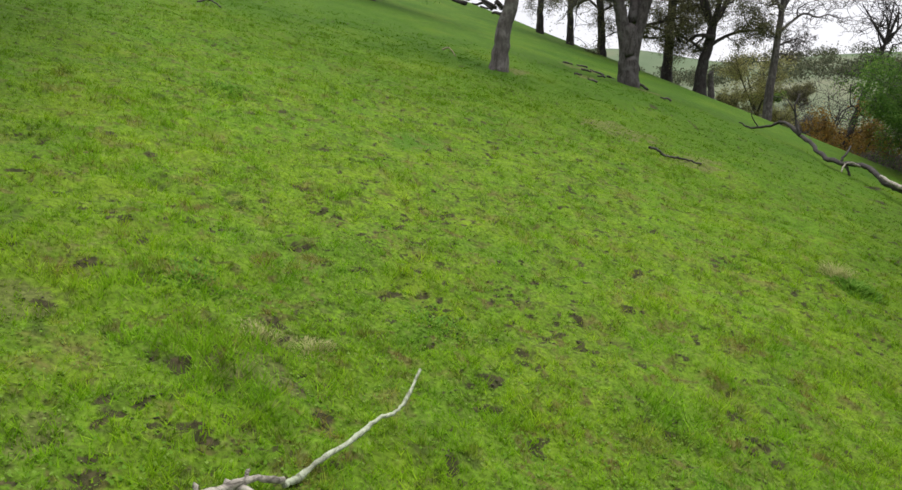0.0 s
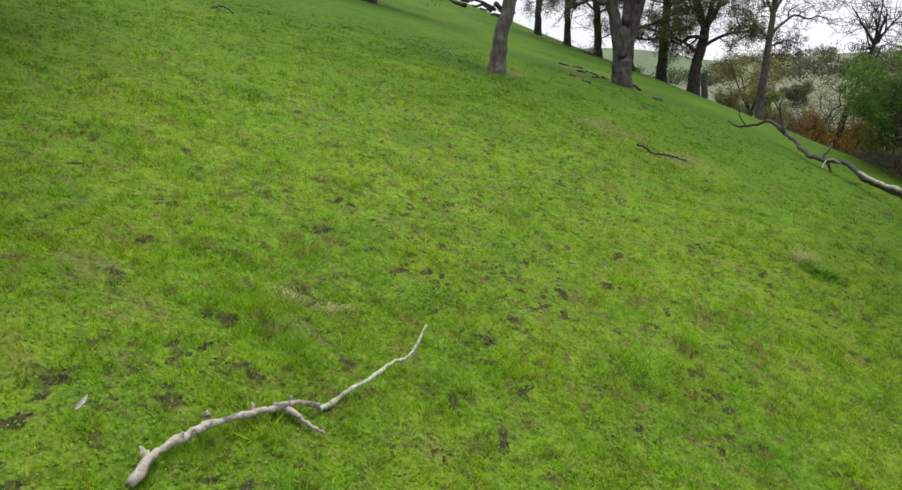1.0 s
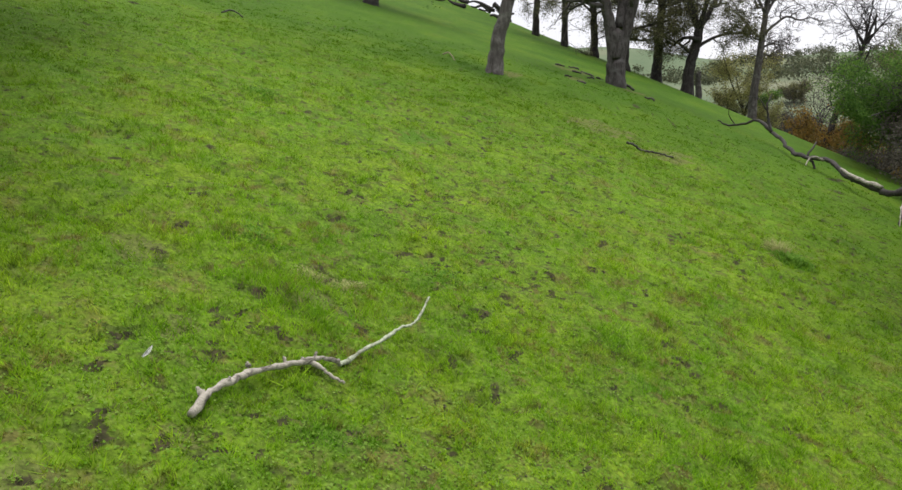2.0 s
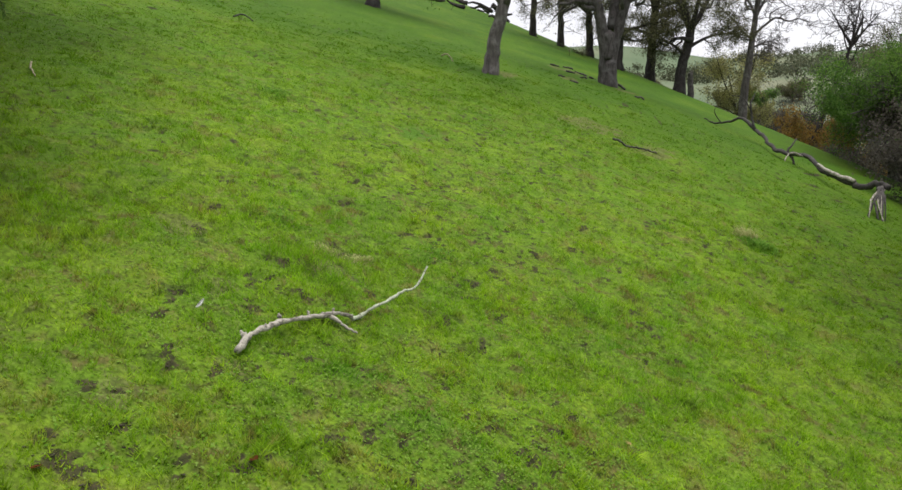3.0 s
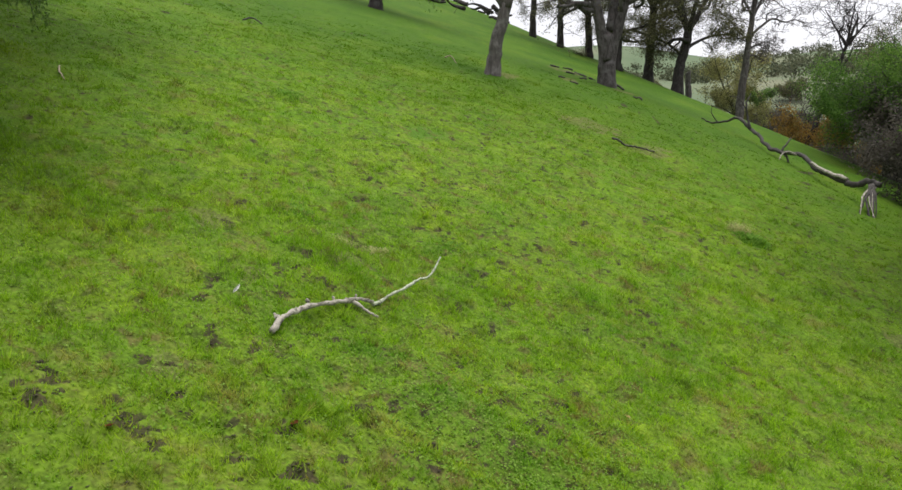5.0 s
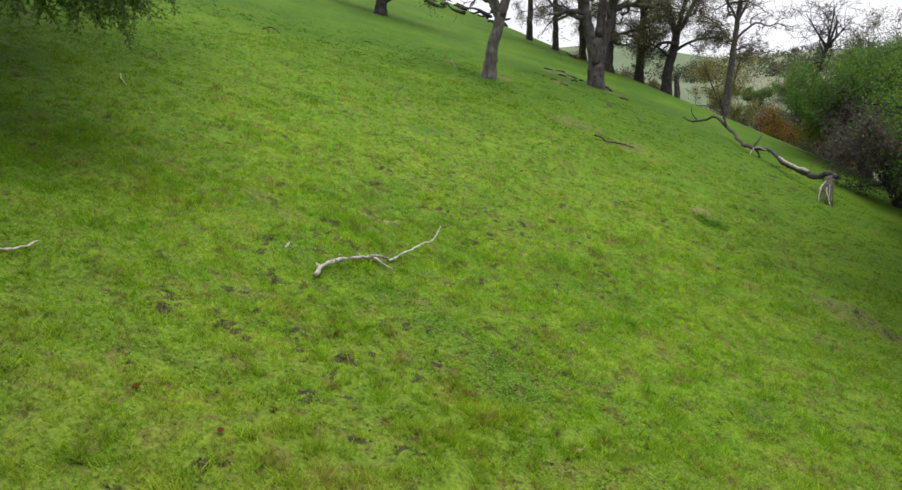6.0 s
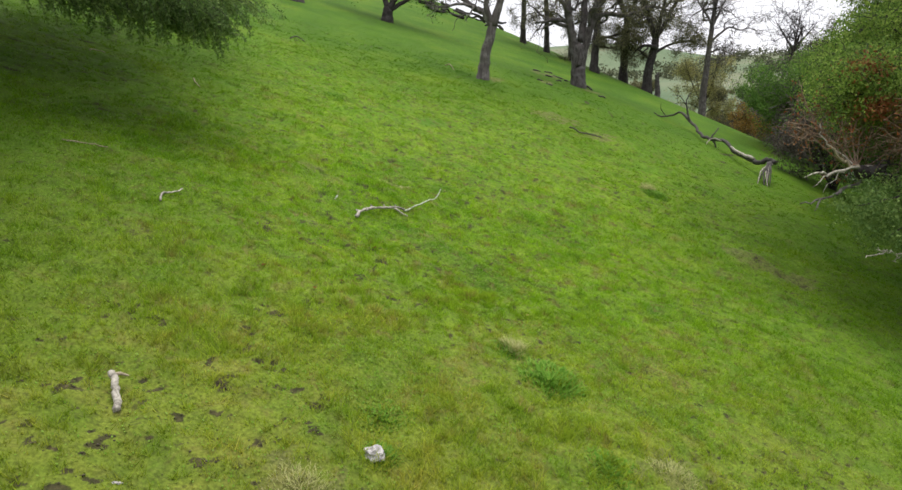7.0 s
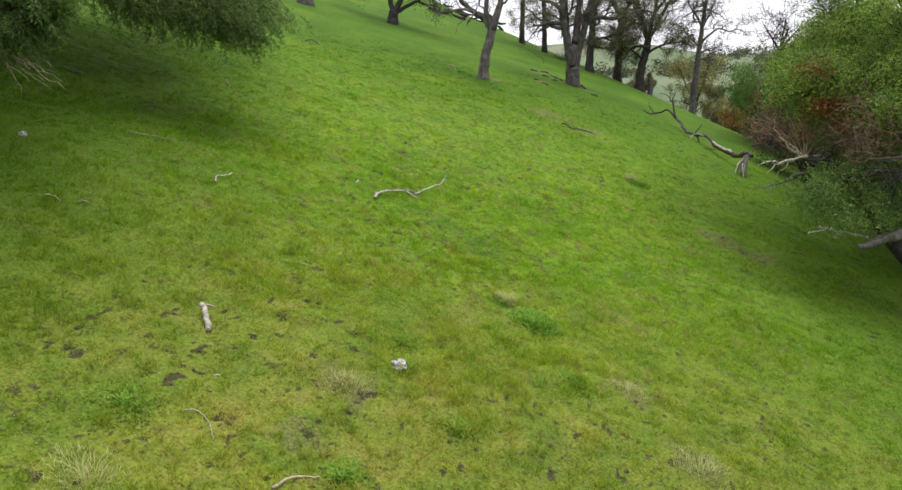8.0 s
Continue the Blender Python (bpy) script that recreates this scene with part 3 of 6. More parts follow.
    def fronds(self, centre, size, n, length, way):
        """Long feathery sprays that hang one way, each a stalk with side stalks: the leaves' places and ways."""
        rng = self.rng
        start = np.array(centre) + rng.normal(size=(n, 3)) * 0.55 * np.array(size)
        d = np.array(way) + 0.38 * rng.normal(size=(n, 3))
        ln = length * rng.uniform(0.5, 1.25, n)
        run, at_leaf, way_leaf = [start], [], []
        for k in range(5):
            d = d + 0.12 * rng.normal(size=(n, 3)) + [0, 0, -0.16]
            d /= np.linalg.norm(d, axis=1)[:, None]
            run.append(run[-1] + d * (ln / 5)[:, None])
            side = d[:, None, :] + 0.75 * rng.normal(size=(n, 12, 3))
            side /= np.linalg.norm(side, axis=2, keepdims=True)
            q = run[-2][:, None, :] + (d * (ln / 5)[:, None])[:, None, :] * rng.uniform(0, 1, (n, 12, 1)) + side * rng.uniform(0.0, 0.20 - 0.03 * k, (n, 12, 1))
            at_leaf.append(q.reshape(-1, 3))
            way_leaf.append(side.reshape(-1, 3))
        self.sprigs.setdefault((6, 3), []).extend((q, np.linspace(1.4, 0.5, 6) * self.thin) for q in np.stack(run, 1))
        return np.concatenate(at_leaf), np.concatenate(way_leaf)

    def build(self, name, place, bark, leaf=None, leaf_size=0.06, per_point=4, scatter=0.22, label="", category="tree", group="", droop=0.3, leaf_label=""):
        ob = root(name, place)
        tagged(ob, label, category, group)
        part("trunk", self.wood.mesh("trunk", bark), ob)
        for (_, sides), runs in self.sprigs.items():
            self.twigs.add_many(np.array([q[0] for q in runs]), np.array([q[1] for q in runs]), sides)
        if self.twigs.v:
            tagged(part("branching", self.twigs.mesh("branching", bark, smooth=False), ob), kind="stuff")
        if leaf is not None and self.leaf_at:
            c = np.repeat(np.array(self.leaf_at), per_point, axis=0)
            c = c + self.rng.normal(size=c.shape) * scatter
            tagged(part("crown", leaves_mesh("crown", c, leaf_size, leaf, self.rng, droop), ob, leaf_label), kind="stuff")
        return ob


def ridge_oak(seed, x, y, lean, fork, top, r, group, label, leafy=4, name="oak_tree", bark=MAT_BARK_DARK, droop_limb=None, leaf=MAT_LEAF_OLIVE, leaf_size=0.042, leaf_label="sparse olive leaves"):
    """An oak on the ridge: trunk to a fork, three or four spreading limbs."""
    t = Tree(seed, gnarl=0.42, lift=0.05, spread=0.95, kids=(5, 5, 4))
    rng = t.rng
    f = np.array([lean[0], lean[1], fork])
    t.limb([(0, 0, -0.35), (lean[0] * 0.15, lean[1] * 0.15, fork * 0.35), tuple(f * 0.75), tuple(f)], r, r * 0.72, 16, 0.35, kids=1, length=2.0, start=0.7)
    for k in range(4):
        a = rng.uniform(0, 1) + k * 2 * math.pi / 4
        reach = rng.uniform(0.25, 0.5) * (top - fork)
        e = np.array([math.cos(a) * reach, math.sin(a) * reach, 0])
        up = top - fork
        t.limb([f * 0.97, f + e * 0.4 + [0, 0, up * 0.28], f + e * 0.75 + [0, 0, up * 0.55], f + e * 1.15 + [0, 0, up * rng.uniform(0.8, 1.0)]], r * 0.5, r * 0.14, 10, kids=6, length=0.42 * up, start=0.18)
    for d in droop_limb or ():
        t.limb([f * d[0], *[f * d[0] + np.array(q) for q in d[1:]]], r * 0.34, r * 0.08, 8, kids=7, length=1.5, start=0.25)
    return t.build(name, at(x, y), bark, leaf if leafy else None, leaf_size, 2 * leafy or 1, 0.16, label, "oak tree", group, leaf_label=leaf_label)


RIDGE = "oaks along the ridge"
ridge_oak(11, 5.7, 51.0, (0.15, 0.2), 5.0, 11.5, 0.23, RIDGE, "slender dark oak standing on the grassy ridge", 3)
ridge_oak(12, 7.4, 49.0, (-0.1, 0.3), 5.5, 12.0, 0.22, RIDGE, "slender dark oak standing on the grassy ridge", 3)
ridge_oak(13, 9.2, 48.0, (-0.3, 0.2), 5.0, 11.0, 0.25, RIDGE, "dark oak with sprawling low limbs on the ridge", 5,
          droop_limb=[(0.55, (-1.2, 0.1, 0.9), (-2.6, 0.2, 0.9), (-4.2, 0.2, 0.5)), (0.5, (1.0, -0.2, 0.5), (2.4, -0.3, 0.2))])
ridge_oak(14, 10.4, 44.5, (0.2, 0.1), 4.6, 11.0, 0.30, RIDGE, "dark oak with sprawling low limbs on the ridge", 5,
          droop_limb=[(0.5, (1.3, 0.0, 0.3), (2.6, 0.1, 0.6), (3.9, 0.1, 0.3)), (0.4, (1.2, 0.2, -0.1), (2.4, 0.2, 0.2))])
ridge_oak(15, 13.2, 47.5, (0.15, 0.1), 5.0, 12.5, 0.33, RIDGE, "dark oak with sparse olive leaves on the ridge", 8,
          droop_limb=[(0.6, (-1.4, 0.0, 0.4), (-2.9, 0.1, 0.2), (-4.2, 0.1, -0.4)), (0.8, (1.4, -0.3, 0.6), (3.0, -0.3, 0.9))])
ridge_oak(16, 14.2, 44.2, (0.55, 0.1), 3.8, 11.5, 0.35, RIDGE, "leaning dark oak with sparse olive leaves on the ridge", 9,
          droop_limb=[(0.7, (1.2, -0.1, 0.7), (2.6, -0.1, 0.9), (3.8, 0.0, 0.5)), (0.6, (-1.2, -0.1, 0.8), (-2.4, 0.2, 1.2))])

ridge_oak(17, 22.0, 55.7, (0.2, 0.1), 3.6, 8.0, 0.17, "", "small oak with yellowish green leaves beyond the crest", 3, leaf=MAT_LEAF_LICHEN, leaf_size=0.06, leaf_label="yellowish green leaves",
          droop_limb=[(0.9, (-1.0, 0.1, 0.6), (-2.2, 0.2, 0.7), (-3.0, 0.2, 0.3)), (0.8, (1.0, -0.2, 0.7), (2.2, -0.2, 0.5))])


def twin_oak():
    """The big grey oak that splits low into two heavy limbs."""
    t = Tree(21, gnarl=0.4, lift=0.06, spread=0.9, kids=(6, 5, 4))
    t.limb([(0, 0, -0.5), (0.02, 0, 0.8), (0.0, 0, 1.5), (0.02, 0, 2.2)], 0.43, 0.32, 22, 0.14, kids=0, rough=0.03)
    t.limb([(-0.06, 0, 0.4), (-0.16, 0, 1.5), (-0.42, 0, 2.8), (-0.62, 0.05, 4.0), (-0.78, 0.1, 5.4), (-1.5, 0.3, 7.6), (-2.0, 0.4, 10.5)], 0.32, 0.12, 16, kids=8, length=3.0)
    t.limb([(0.12, 0, 0.4), (0.22, 0, 1.5), (0.52, 0, 2.8), (0.86, -0.05, 4.2), (1.15, -0.1, 5.4), (1.9, -0.4, 7.6), (2.6, -0.6, 10.0)], 0.27, 0.10, 16, kids=8, length=3.0)
    t.limb([(0.62, 0.0, 3.5), (1.4, -0.2, 3.85), (2.6, -0.4, 3.8), (3.8, -0.4, 4.2), (5.0, -0.3, 4.0)], 0.17, 0.05, 10, kids=8, length=1.8, start=0.2)
    t.limb([(-0.5, 0.0, 3.9), (-1.2, -0.3, 4.6), (-2.2, -0.4, 4.9), (-3.4, -0.5, 5.4)], 0.15, 0.05, 10, kids=7, length=1.7, start=0.25)
    t.limb([(0.2, 0.25, 2.4), (0.35, 0.6, 4.0), (0.5, 0.9, 6.0), (0.4, 1.4, 9.0)], 0.26, 0.09, 12, kids=7, length=2.6)
    t.build("oak_tree", at(6.98, 30.7), MAT_BARK, MAT_LEAF_OLIVE, 0.042, 5, 0.16, "massive grey oak forking into two heavy limbs on the slope", "oak tree", leaf_label="sparse olive leaves")


def leaning_tree():
    t = Tree(22, gnarl=0.5, lift=0.04, spread=0.9, kids=(5, 4, 3), leafy=False)
    t.limb([(0, 0, -0.35), (0.10, 0, 0.7), (0.28, 0, 1.6), (0.50, 0, 2.5)], 0.26, 0.21, 18, 0.40, kids=0)
    t.limb([(0.47, 0, 2.35), (0.12, 0.1, 2.95), (-0.45, 0.2, 3.25), (-1.1, 0.3, 3.9), (-1.6, 0.4, 5.2), (-2.3, 0.5, 7.0)], 0.21, 0.06, 12, kids=7, length=1.9)
    t.limb([(0.42, 0, 2.5), (0.17, -0.1, 3.3), (0.33, -0.2, 4.2), (0.5, -0.2, 5.4), (0.3, -0.4, 7.5)], 0.16, 0.05, 10, kids=6, length=1.8)
    t.limb([(0.5, 0, 2.4), (0.80, 0, 3.3), (1.02, 0.1, 4.3), (1.2, 0.2, 6.0), (1.8, 0.4, 8.5)], 0.22, 0.06, 12, kids=7, length=2.0)
    t.limb([(-0.3, 0.2, 3.2), (-1.0, -0.2, 3.35), (-2.0, -0.4, 3.2), (-2.9, -0.6, 3.6)], 0.09, 0.03, 8, kids=6, length=1.0, start=0.3)
    t.build("oak_tree", at(1.40, 24.1), MAT_BARK_PALE, None, label="leaning pale grey leafless tree on the grassy slope", category="oak tree")


def upper_tree():
    """The small forked tree higher on the slope; its crown shades the turf."""
    t = Tree(23, gnarl=0.4, lift=0.06, kids=(5, 5, 4))
    t.limb([(0, 0, -0.3), (0.05, 0, 0.35), (0.15, 0, 0.8)], 0.36, 0.30, 14, 0.4, kids=0)
    t.limb([(0.1, 0, 0.6), (0.55, 0.0, 1.4), (0.85, 0.1, 2.3), (0.9, 0.1, 4.0), (1.6, 0.2, 6.5)], 0.24, 0.08, 12, kids=8, length=2.8, start=0.4)
    t.limb([(0.1, 0, 0.6), (0.9, 0.1, 1.1), (2.0, 0.2, 1.7), (3.4, 0.2, 2.9), (4.4, 0.2, 4.6)], 0.17, 0.05, 10, kids=8, length=2.4, start=0.45)
    t.limb([(0.1, 0, 0.7), (-0.3, 0.3, 2.4), (-1.2, 0.5, 4.2), (-2.2, 0.6, 6.2)], 0.2, 0.07, 10, kids=8, length=2.8, start=0.4)
    t.build("oak_tree", at(-4.3, 38.4), MAT_BARK_DARK, MAT_LEAF_GREEN, 0.075, 7, 0.3, "low forked oak shading the upper slope", "oak tree", leaf_label="dense green leaves")


def slim_tree(seed, x, y, line, r, label, kids, start, bark, limbs=()):
    t = Tree(seed, gnarl=0.5, lift=0.10, spread=0.85, kids=(6, 5, 5), leafy=False)
    t.limb(line, r, r * 0.22, 14, 0.25, kids=kids, length=3.2, start=start)
    top = np.array(line[-2])
    for q in ((-1.4, 0.2, 2.2), (1.5, -0.2, 2.0), (0.6, 0.5, 2.8)):
        t.limb([top, top + np.array(q) * 0.5, top + np.array(q)], r * 0.4, r * 0.08, 8, kids=6, length=2.2, start=0.2)
    for pts, r0 in limbs:
        t.limb(pts, r0, 0.025, 8, kids=9, length=1.3, start=0.25)
    return t.build("bare_tree", at(x, y), bark, None, label=label, category="bare tree")


def crown_mass(ob, t, seed, leaf, domes):
    """The thick of a crown: ragged clouds of leaves, some unseen and added for shade."""
    for c, size, n, leaf_len in domes:
        n, leaf_len = 2 * n, 0.74 * leaf_len
        d = t.rng.normal(size=(n, 3))
        d /= np.linalg.norm(d, axis=1)[:, None]
        q = np.array(c) + d * (t.rng.uniform(0.2, 1.0, (n, 1)) ** 0.6) * np.array(size)
        q = q[value_noise(q[:, 0] + 0.7 * q[:, 2], q[:, 1] - 0.5 * q[:, 2], 0.95, seed) > 0.41]
        tagged(part("inner_crown", leaves_mesh("inner_crown", q, leaf_len, leaf, t.rng, 0.2), ob), kind="stuff")


def crown_tree(seed, place, trunk, reach, leaf, label, name="live_oak", leaf_size=0.075, per_point=8, kids=7, scatter=0.34, r=0.34, bark=MAT_BARK_DARK, droop=0.35, lift=0.03, thin=0.010, dome=None):
    """A round, dense evergreen: a trunk and limbs to the given ends."""
    t = Tree(seed, gnarl=0.38, lift=lift, spread=0.9, kids=(kids, 6, 5))
    t.limb(trunk, r, r * 0.75, 14, 0.4, kids=0)
    t.tip_leaves, t.thin = True, thin
    f = np.array(trunk[-1], float)
    for e in reach:
        e = np.array(e, float)
        mid = f * 0.5 + e * 0.5 + np.array([0, 0, 0.16 * np.linalg.norm(e - f)])
        t.limb([f * 0.98, f * 0.7 + mid * 0.3 + [0, 0, 0.25], mid, e], r * 0.5, r * 0.10, 9, kids=kids, length=0.42 * np.linalg.norm(e - f), start=0.25)
    ob = t.build(name, place, bark, leaf, 0.74 * leaf_size, 2 * per_point, scatter, label, "oak tree", leaf_label="dense small leaves", droop=droop)
    # the thick of the crown, further in and higher up
    crown_mass(ob, t, seed, leaf, dome or ())
    return ob


twin_oak()
leaning_tree()
upper_tree()
slim_tree(31, 18.9, 46.0, [(0, 0, -0.6), (0.10, 0, 2.6), (0.3, 0, 5.4), (0.55, 0.1, 8.2), (0.8, 0.1, 10.6), (1.0, 0.2, 13.0)], 0.32, "tall slim bare tree below the ridge", 9, 0.55, MAT_BARK_PALE,
          [([(0.40, 0, 6.3), (0.9, -0.1, 6.8), (1.7, -0.1, 7.35), (2.5, -0.2, 7.15), (3.1, -0.2, 7.3), (3.7, -0.2, 7.1)], 0.11),
           ([(0.32, 0, 5.5), (0.9, 0.1, 5.75), (1.6, 0.2, 5.95), (2.2, 0.2, 5.7)], 0.08), ([(0.30, 0, 5.0), (0.7, -0.1, 5.1), (1.0, -0.1, 4.7)], 0.05),
           ([(0.35, 0, 6.0), (-0.3, 0.1, 6.6), (-1.0, 0.2, 7.4), (-1.8, 0.2, 7.9)], 0.08), ([(0.5, 0, 7.4), (0.0, 0, 8.3), (-0.7, 0.1, 9.4), (-1.0, 0.1, 11.0)], 0.12),
           ([(0.5, 0, 7.5), (1.0, 0.1, 8.5), (1.5, 0.2, 9.6), (2.4, 0.2, 10.8)], 0.11), ([(0.5, 0, 7.6), (0.4, -0.2, 9.0), (0.1, -0.2, 10.4)], 0.10)])
slim_tree(32, 23.2, 45.0, [(0, 0, -0.6), (0.2, 0, 2.0), (0.5, 0, 4.2), (1.3, 0.1, 6.4), (2.0, 0.2, 8.4), (2.6, 0.2, 10.2)], 0.27, "dark bare tree with fine twigs in the hollow", 12, 0.25, MAT_BARK_DARK)

crown_tree(41, at(20.7, 30.4), [(0, 0, -0.5), (-0.3, 0, 1.2), (-0.6, 0, 2.2)],
           [(-4.2, -2.6, 3.2), (-3.9, -2.0, 4.0), (-3.0, -3.0, 4.9), (-1.6, -1.0, 5.4), (0.5, -3.0, 5.8), (2.5, 0.5, 6.6), (4.5, -2.0, 5.6), (-2.2, 3.0, 4.6), (3.0, 3.5, 5.5), (-3.6, 1.0, 3.5), (1.5, -4.6, 4.2), (5.5, 1.5, 4.2), (-2.4, -4.0, 3.7)],
           MAT_LEAF_GREEN, "broad dark green live oak below the slope", bark=MAT_BARK, r=0.25, per_point=4, leaf_size=0.065, scatter=0.17, dome=[((-0.8, -0.6, 4.4), (4.0, 3.6, 1.9), 20000, 0.09), ((-3.3, -2.2, 3.9), (1.7, 1.8, 1.3), 9000, 0.08)])
crown_tree(44, at(25.0, 38.5), [(0, 0, -0.5), (-0.2, 0, 2.2), (-0.4, 0, 4.0)],
           [(-3.0, -1.0, 6.4), (-2.2, -2.0, 8.4), (-0.6, 0.0, 9.6), (1.5, -1.0, 9.4), (3.4, 0.5, 7.8), (-1.5, 2.5, 7.4), (2.5, 2.5, 7.0), (4.4, -1.5, 6.2)],
           MAT_LEAF_OLIVE, "tall olive-leaved oak below the ridge", per_point=4, leaf_size=0.06, scatter=0.24)


def dead_part(tree, name, lines, mat, label, seed, sides=7):
    rng = np.random.default_rng(seed)
    for pts, r0, r1 in lines:
        line = curve_points(np.array(pts, float), 4)
        line[1:-1] += rng.normal(size=(len(line) - 2, 3)) * 0.025
        tb = Tubes()
        tb.add(line, np.linspace(r0, r1, len(line)) * rng.uniform(0.85, 1.15, len(line)), sides, 0.08, rng)
        part(name, tb.mesh(name, mat), tree, label)


def fresh_oak():
    """The oak beside the slope: light green crown above, dead twigs, rust sprays and a low dead branch below."""
    t = Tree(42, gnarl=0.4, lift=0.05, spread=0.8, kids=(3, 3, 3), fine=2)
    t.thin = 0.007
    t.limb([(0, 0, -0.6), (-0.2, 0, 1.8), (-0.5, -0.2, 3.4)], 0.42, 0.34, 16, 0.4, kids=0)
    top = (-0.5, -0.2, 3.2)
    crown = [(-6.0, 1.3, 7.7), (-5.0, 2.4, 8.3), (-5.3, 2.0, 7.2), (-4.9, 0.3, 7.9), (-4.4, -0.8, 7.7), (-4.0, 1.5, 9.1), (-4.0, 3.6, 9.6), (-4.7, -1.6, 8.9), (-4.9, -1.2, 7.1), (-4.6, -2.4, 7.4), (-4.3, 2.9, 10.6), (-4.4, -0.3, 10.0),
             (-3.0, 4.8, 8.6), (-2.2, -3.0, 8.4), (-3.4, -0.6, 11.0), (-5.2, 0.6, 8.6), (-3.0, 1.6, 7.6), (-4.0, 5.6, 7.4), (-3.0, 6.6, 8.4), (-6.7, -1.4, 7.4), (-5.7, -1.4, 7.1), (-4.6, -1.4, 7.2), (-6.8, -1.2, 6.8), (-4.9, -1.4, 6.6), (-6.6, -0.4, 7.3), (-5.4, -2.6, 6.5), (-6.2, -0.6, 6.6)]
    for e in crown:
        e = np.array(e)
        mid = np.array(top) * 0.45 + e * 0.55 + [0, 0, 0.5]
        t.limb([top, np.array(top) * 0.8 + mid * 0.2 + [0, 0, 0.4], mid, e], 0.15, 0.025, 8, kids=2, length=1.2, start=0.5)
        t.spray(e, (0.75, 0.75, 0.32), 62, 0.6, 0.25, base=mid * 0.3 + e * 0.7)
    for e in ((2.5, 1.0, 8.2), (1.5, 3.2, 8.6), (2.2, -2.6, 7.6), (4.4, 0.0, 6.4), (0.5, 0.5, 10.4), (-3.0, -5.0, 8.2), (-3.0, 5.0, 9.0), (1.5, 5.5, 9.4)):
        t.limb([top, np.array(top) * 0.5 + np.array(e) * 0.5, e], 0.16, 0.04, 8, kids=3, length=1.5, start=0.5)
    ob = t.build("live_oak", at(16.5, 7.5), MAT_BARK_DARK, MAT_LEAF_BRIGHT, 0.040, 14, 0.11, "spreading oak with fresh light green leaves over dead twigs", "oak tree", leaf_label="fresh light green leaves")
    # crown, with unseen outer masses added to shade the slope beneath
    crown_mass(ob, t, 42, MAT_LEAF_BRIGHT, [((0.4, 0.2, 9.0), (3.6, 3.8, 2.2), 12000, 0.115), ((-1.2, 5.2, 8.4), (2.4, 3.0, 1.4), 5000, 0.10), ((-5.6, 4.0, 11.7), (2.6, 3.2, 1.3), 8000, 0.13), ((-2.6, -5.8, 8.6), (2.6, 3.2, 1.4), 4000, 0.13), ((-2.5, 5.2, 8.9), (1.6, 3.0, 0.9), 3000, 0.11), ((1.6, 6.0, 9.3), (3.8, 4.5, 2.2), 8000, 0.17)])
    # sprays of leaves hanging low
    low = Tree(45, gnarl=0.4)
    low.thin = 0.007
    for e in ((-7.5, -3.1, 4.3), (-7.1, -2.8, 4.35), (-6.55, -2.4, 4.5), (-6.9, -2.9, 4.05), (-6.3, -2.6, 4.1), (-6.2, -3.0, 3.65), (-5.3, -2.4, 3.85), (-5.0, -2.6, 3.5), (-5.4, -1.9, 4.75), (-4.6, -1.9, 4.45), (-6.8, -3.2, 3.65),
              (-6.0, -2.6, 4.6), (-5.7, -2.8, 4.2), (-5.6, -3.0, 3.6), (-4.8, -2.2, 4.0), (-5.9, -1.6, 4.4)):
        dead_part(ob, "low_limb", [([(-2.6, -1.2, 4.4), (-4.2, -2.0, 4.7), e], 0.05, 0.012)], MAT_BARK_DARK, "", 45, 6)
        low.spray(e, (0.42, 0.45, 0.24), 30, 0.5, 0.3, base=e)
    c = np.repeat(np.array(low.leaf_at), 6, axis=0)
    tagged(part("low_foliage", leaves_mesh("low_foliage", c + low.rng.normal(size=c.shape) * 0.09, 0.042, MAT_LEAF_SAGE, low.rng, 0.3), ob, "green leaves hanging low"), kind="stuff")
    # the dead branch that droops from under the crown
    dead_part(ob, "dead_branch", [([(-0.5, -0.2, 3.0), (-3.0, -0.6, 4.4), (-5.85, -0.95, 4.75), (-6.64, -1.43, 4.60), (-7.27, -1.93, 4.53), (-7.87, -2.13, 4.34), (-8.48, -2.43, 4.27)], 0.085, 0.012),
                                  ([(-7.87, -2.13, 4.34), (-8.0, -2.3, 4.22), (-8.13, -2.43, 4.10)], 0.02, 0.008), ([(-7.2, -1.9, 4.54), (-7.6, -1.9, 4.36), (-7.9, -1.95, 4.28)], 0.018, 0.007),
                                  ([(-2.0, -1.4, 5.0), (-4.0, -2.8, 5.6), (-5.0, -3.3, 5.2), (-6.0, -3.3, 5.1)], 0.08, 0.012), ([(-1.0, -0.4, 4.0), (-3.6, -1.4, 6.2), (-5.2, -1.9, 6.6), (-6.0, -1.8, 6.3)], 0.08, 0.014),
                                  ([(-1.0, -0.4, 4.2), (-3.6, -2.0, 6.0), (-5.0, -2.6, 6.0), (-6.0, -2.5, 5.6), (-6.2, -2.3, 5.2)], 0.07, 0.014), ([(-1.0, 0.0, 4.4), (-3.6, 0.2, 6.2), (-5.3, 0.1, 6.5), (-6.1, 0.2, 6.2)], 0.07, 0.014),
                                  ([(-3.5, -1.0, 5.0), (-4.4, -1.4, 4.9), (-5.4, -1.6, 4.98), (-6.4, -2.0, 4.9)], 0.04, 0.010)],
              MAT_BARK_PALE, "bare grey dead branch", 46)
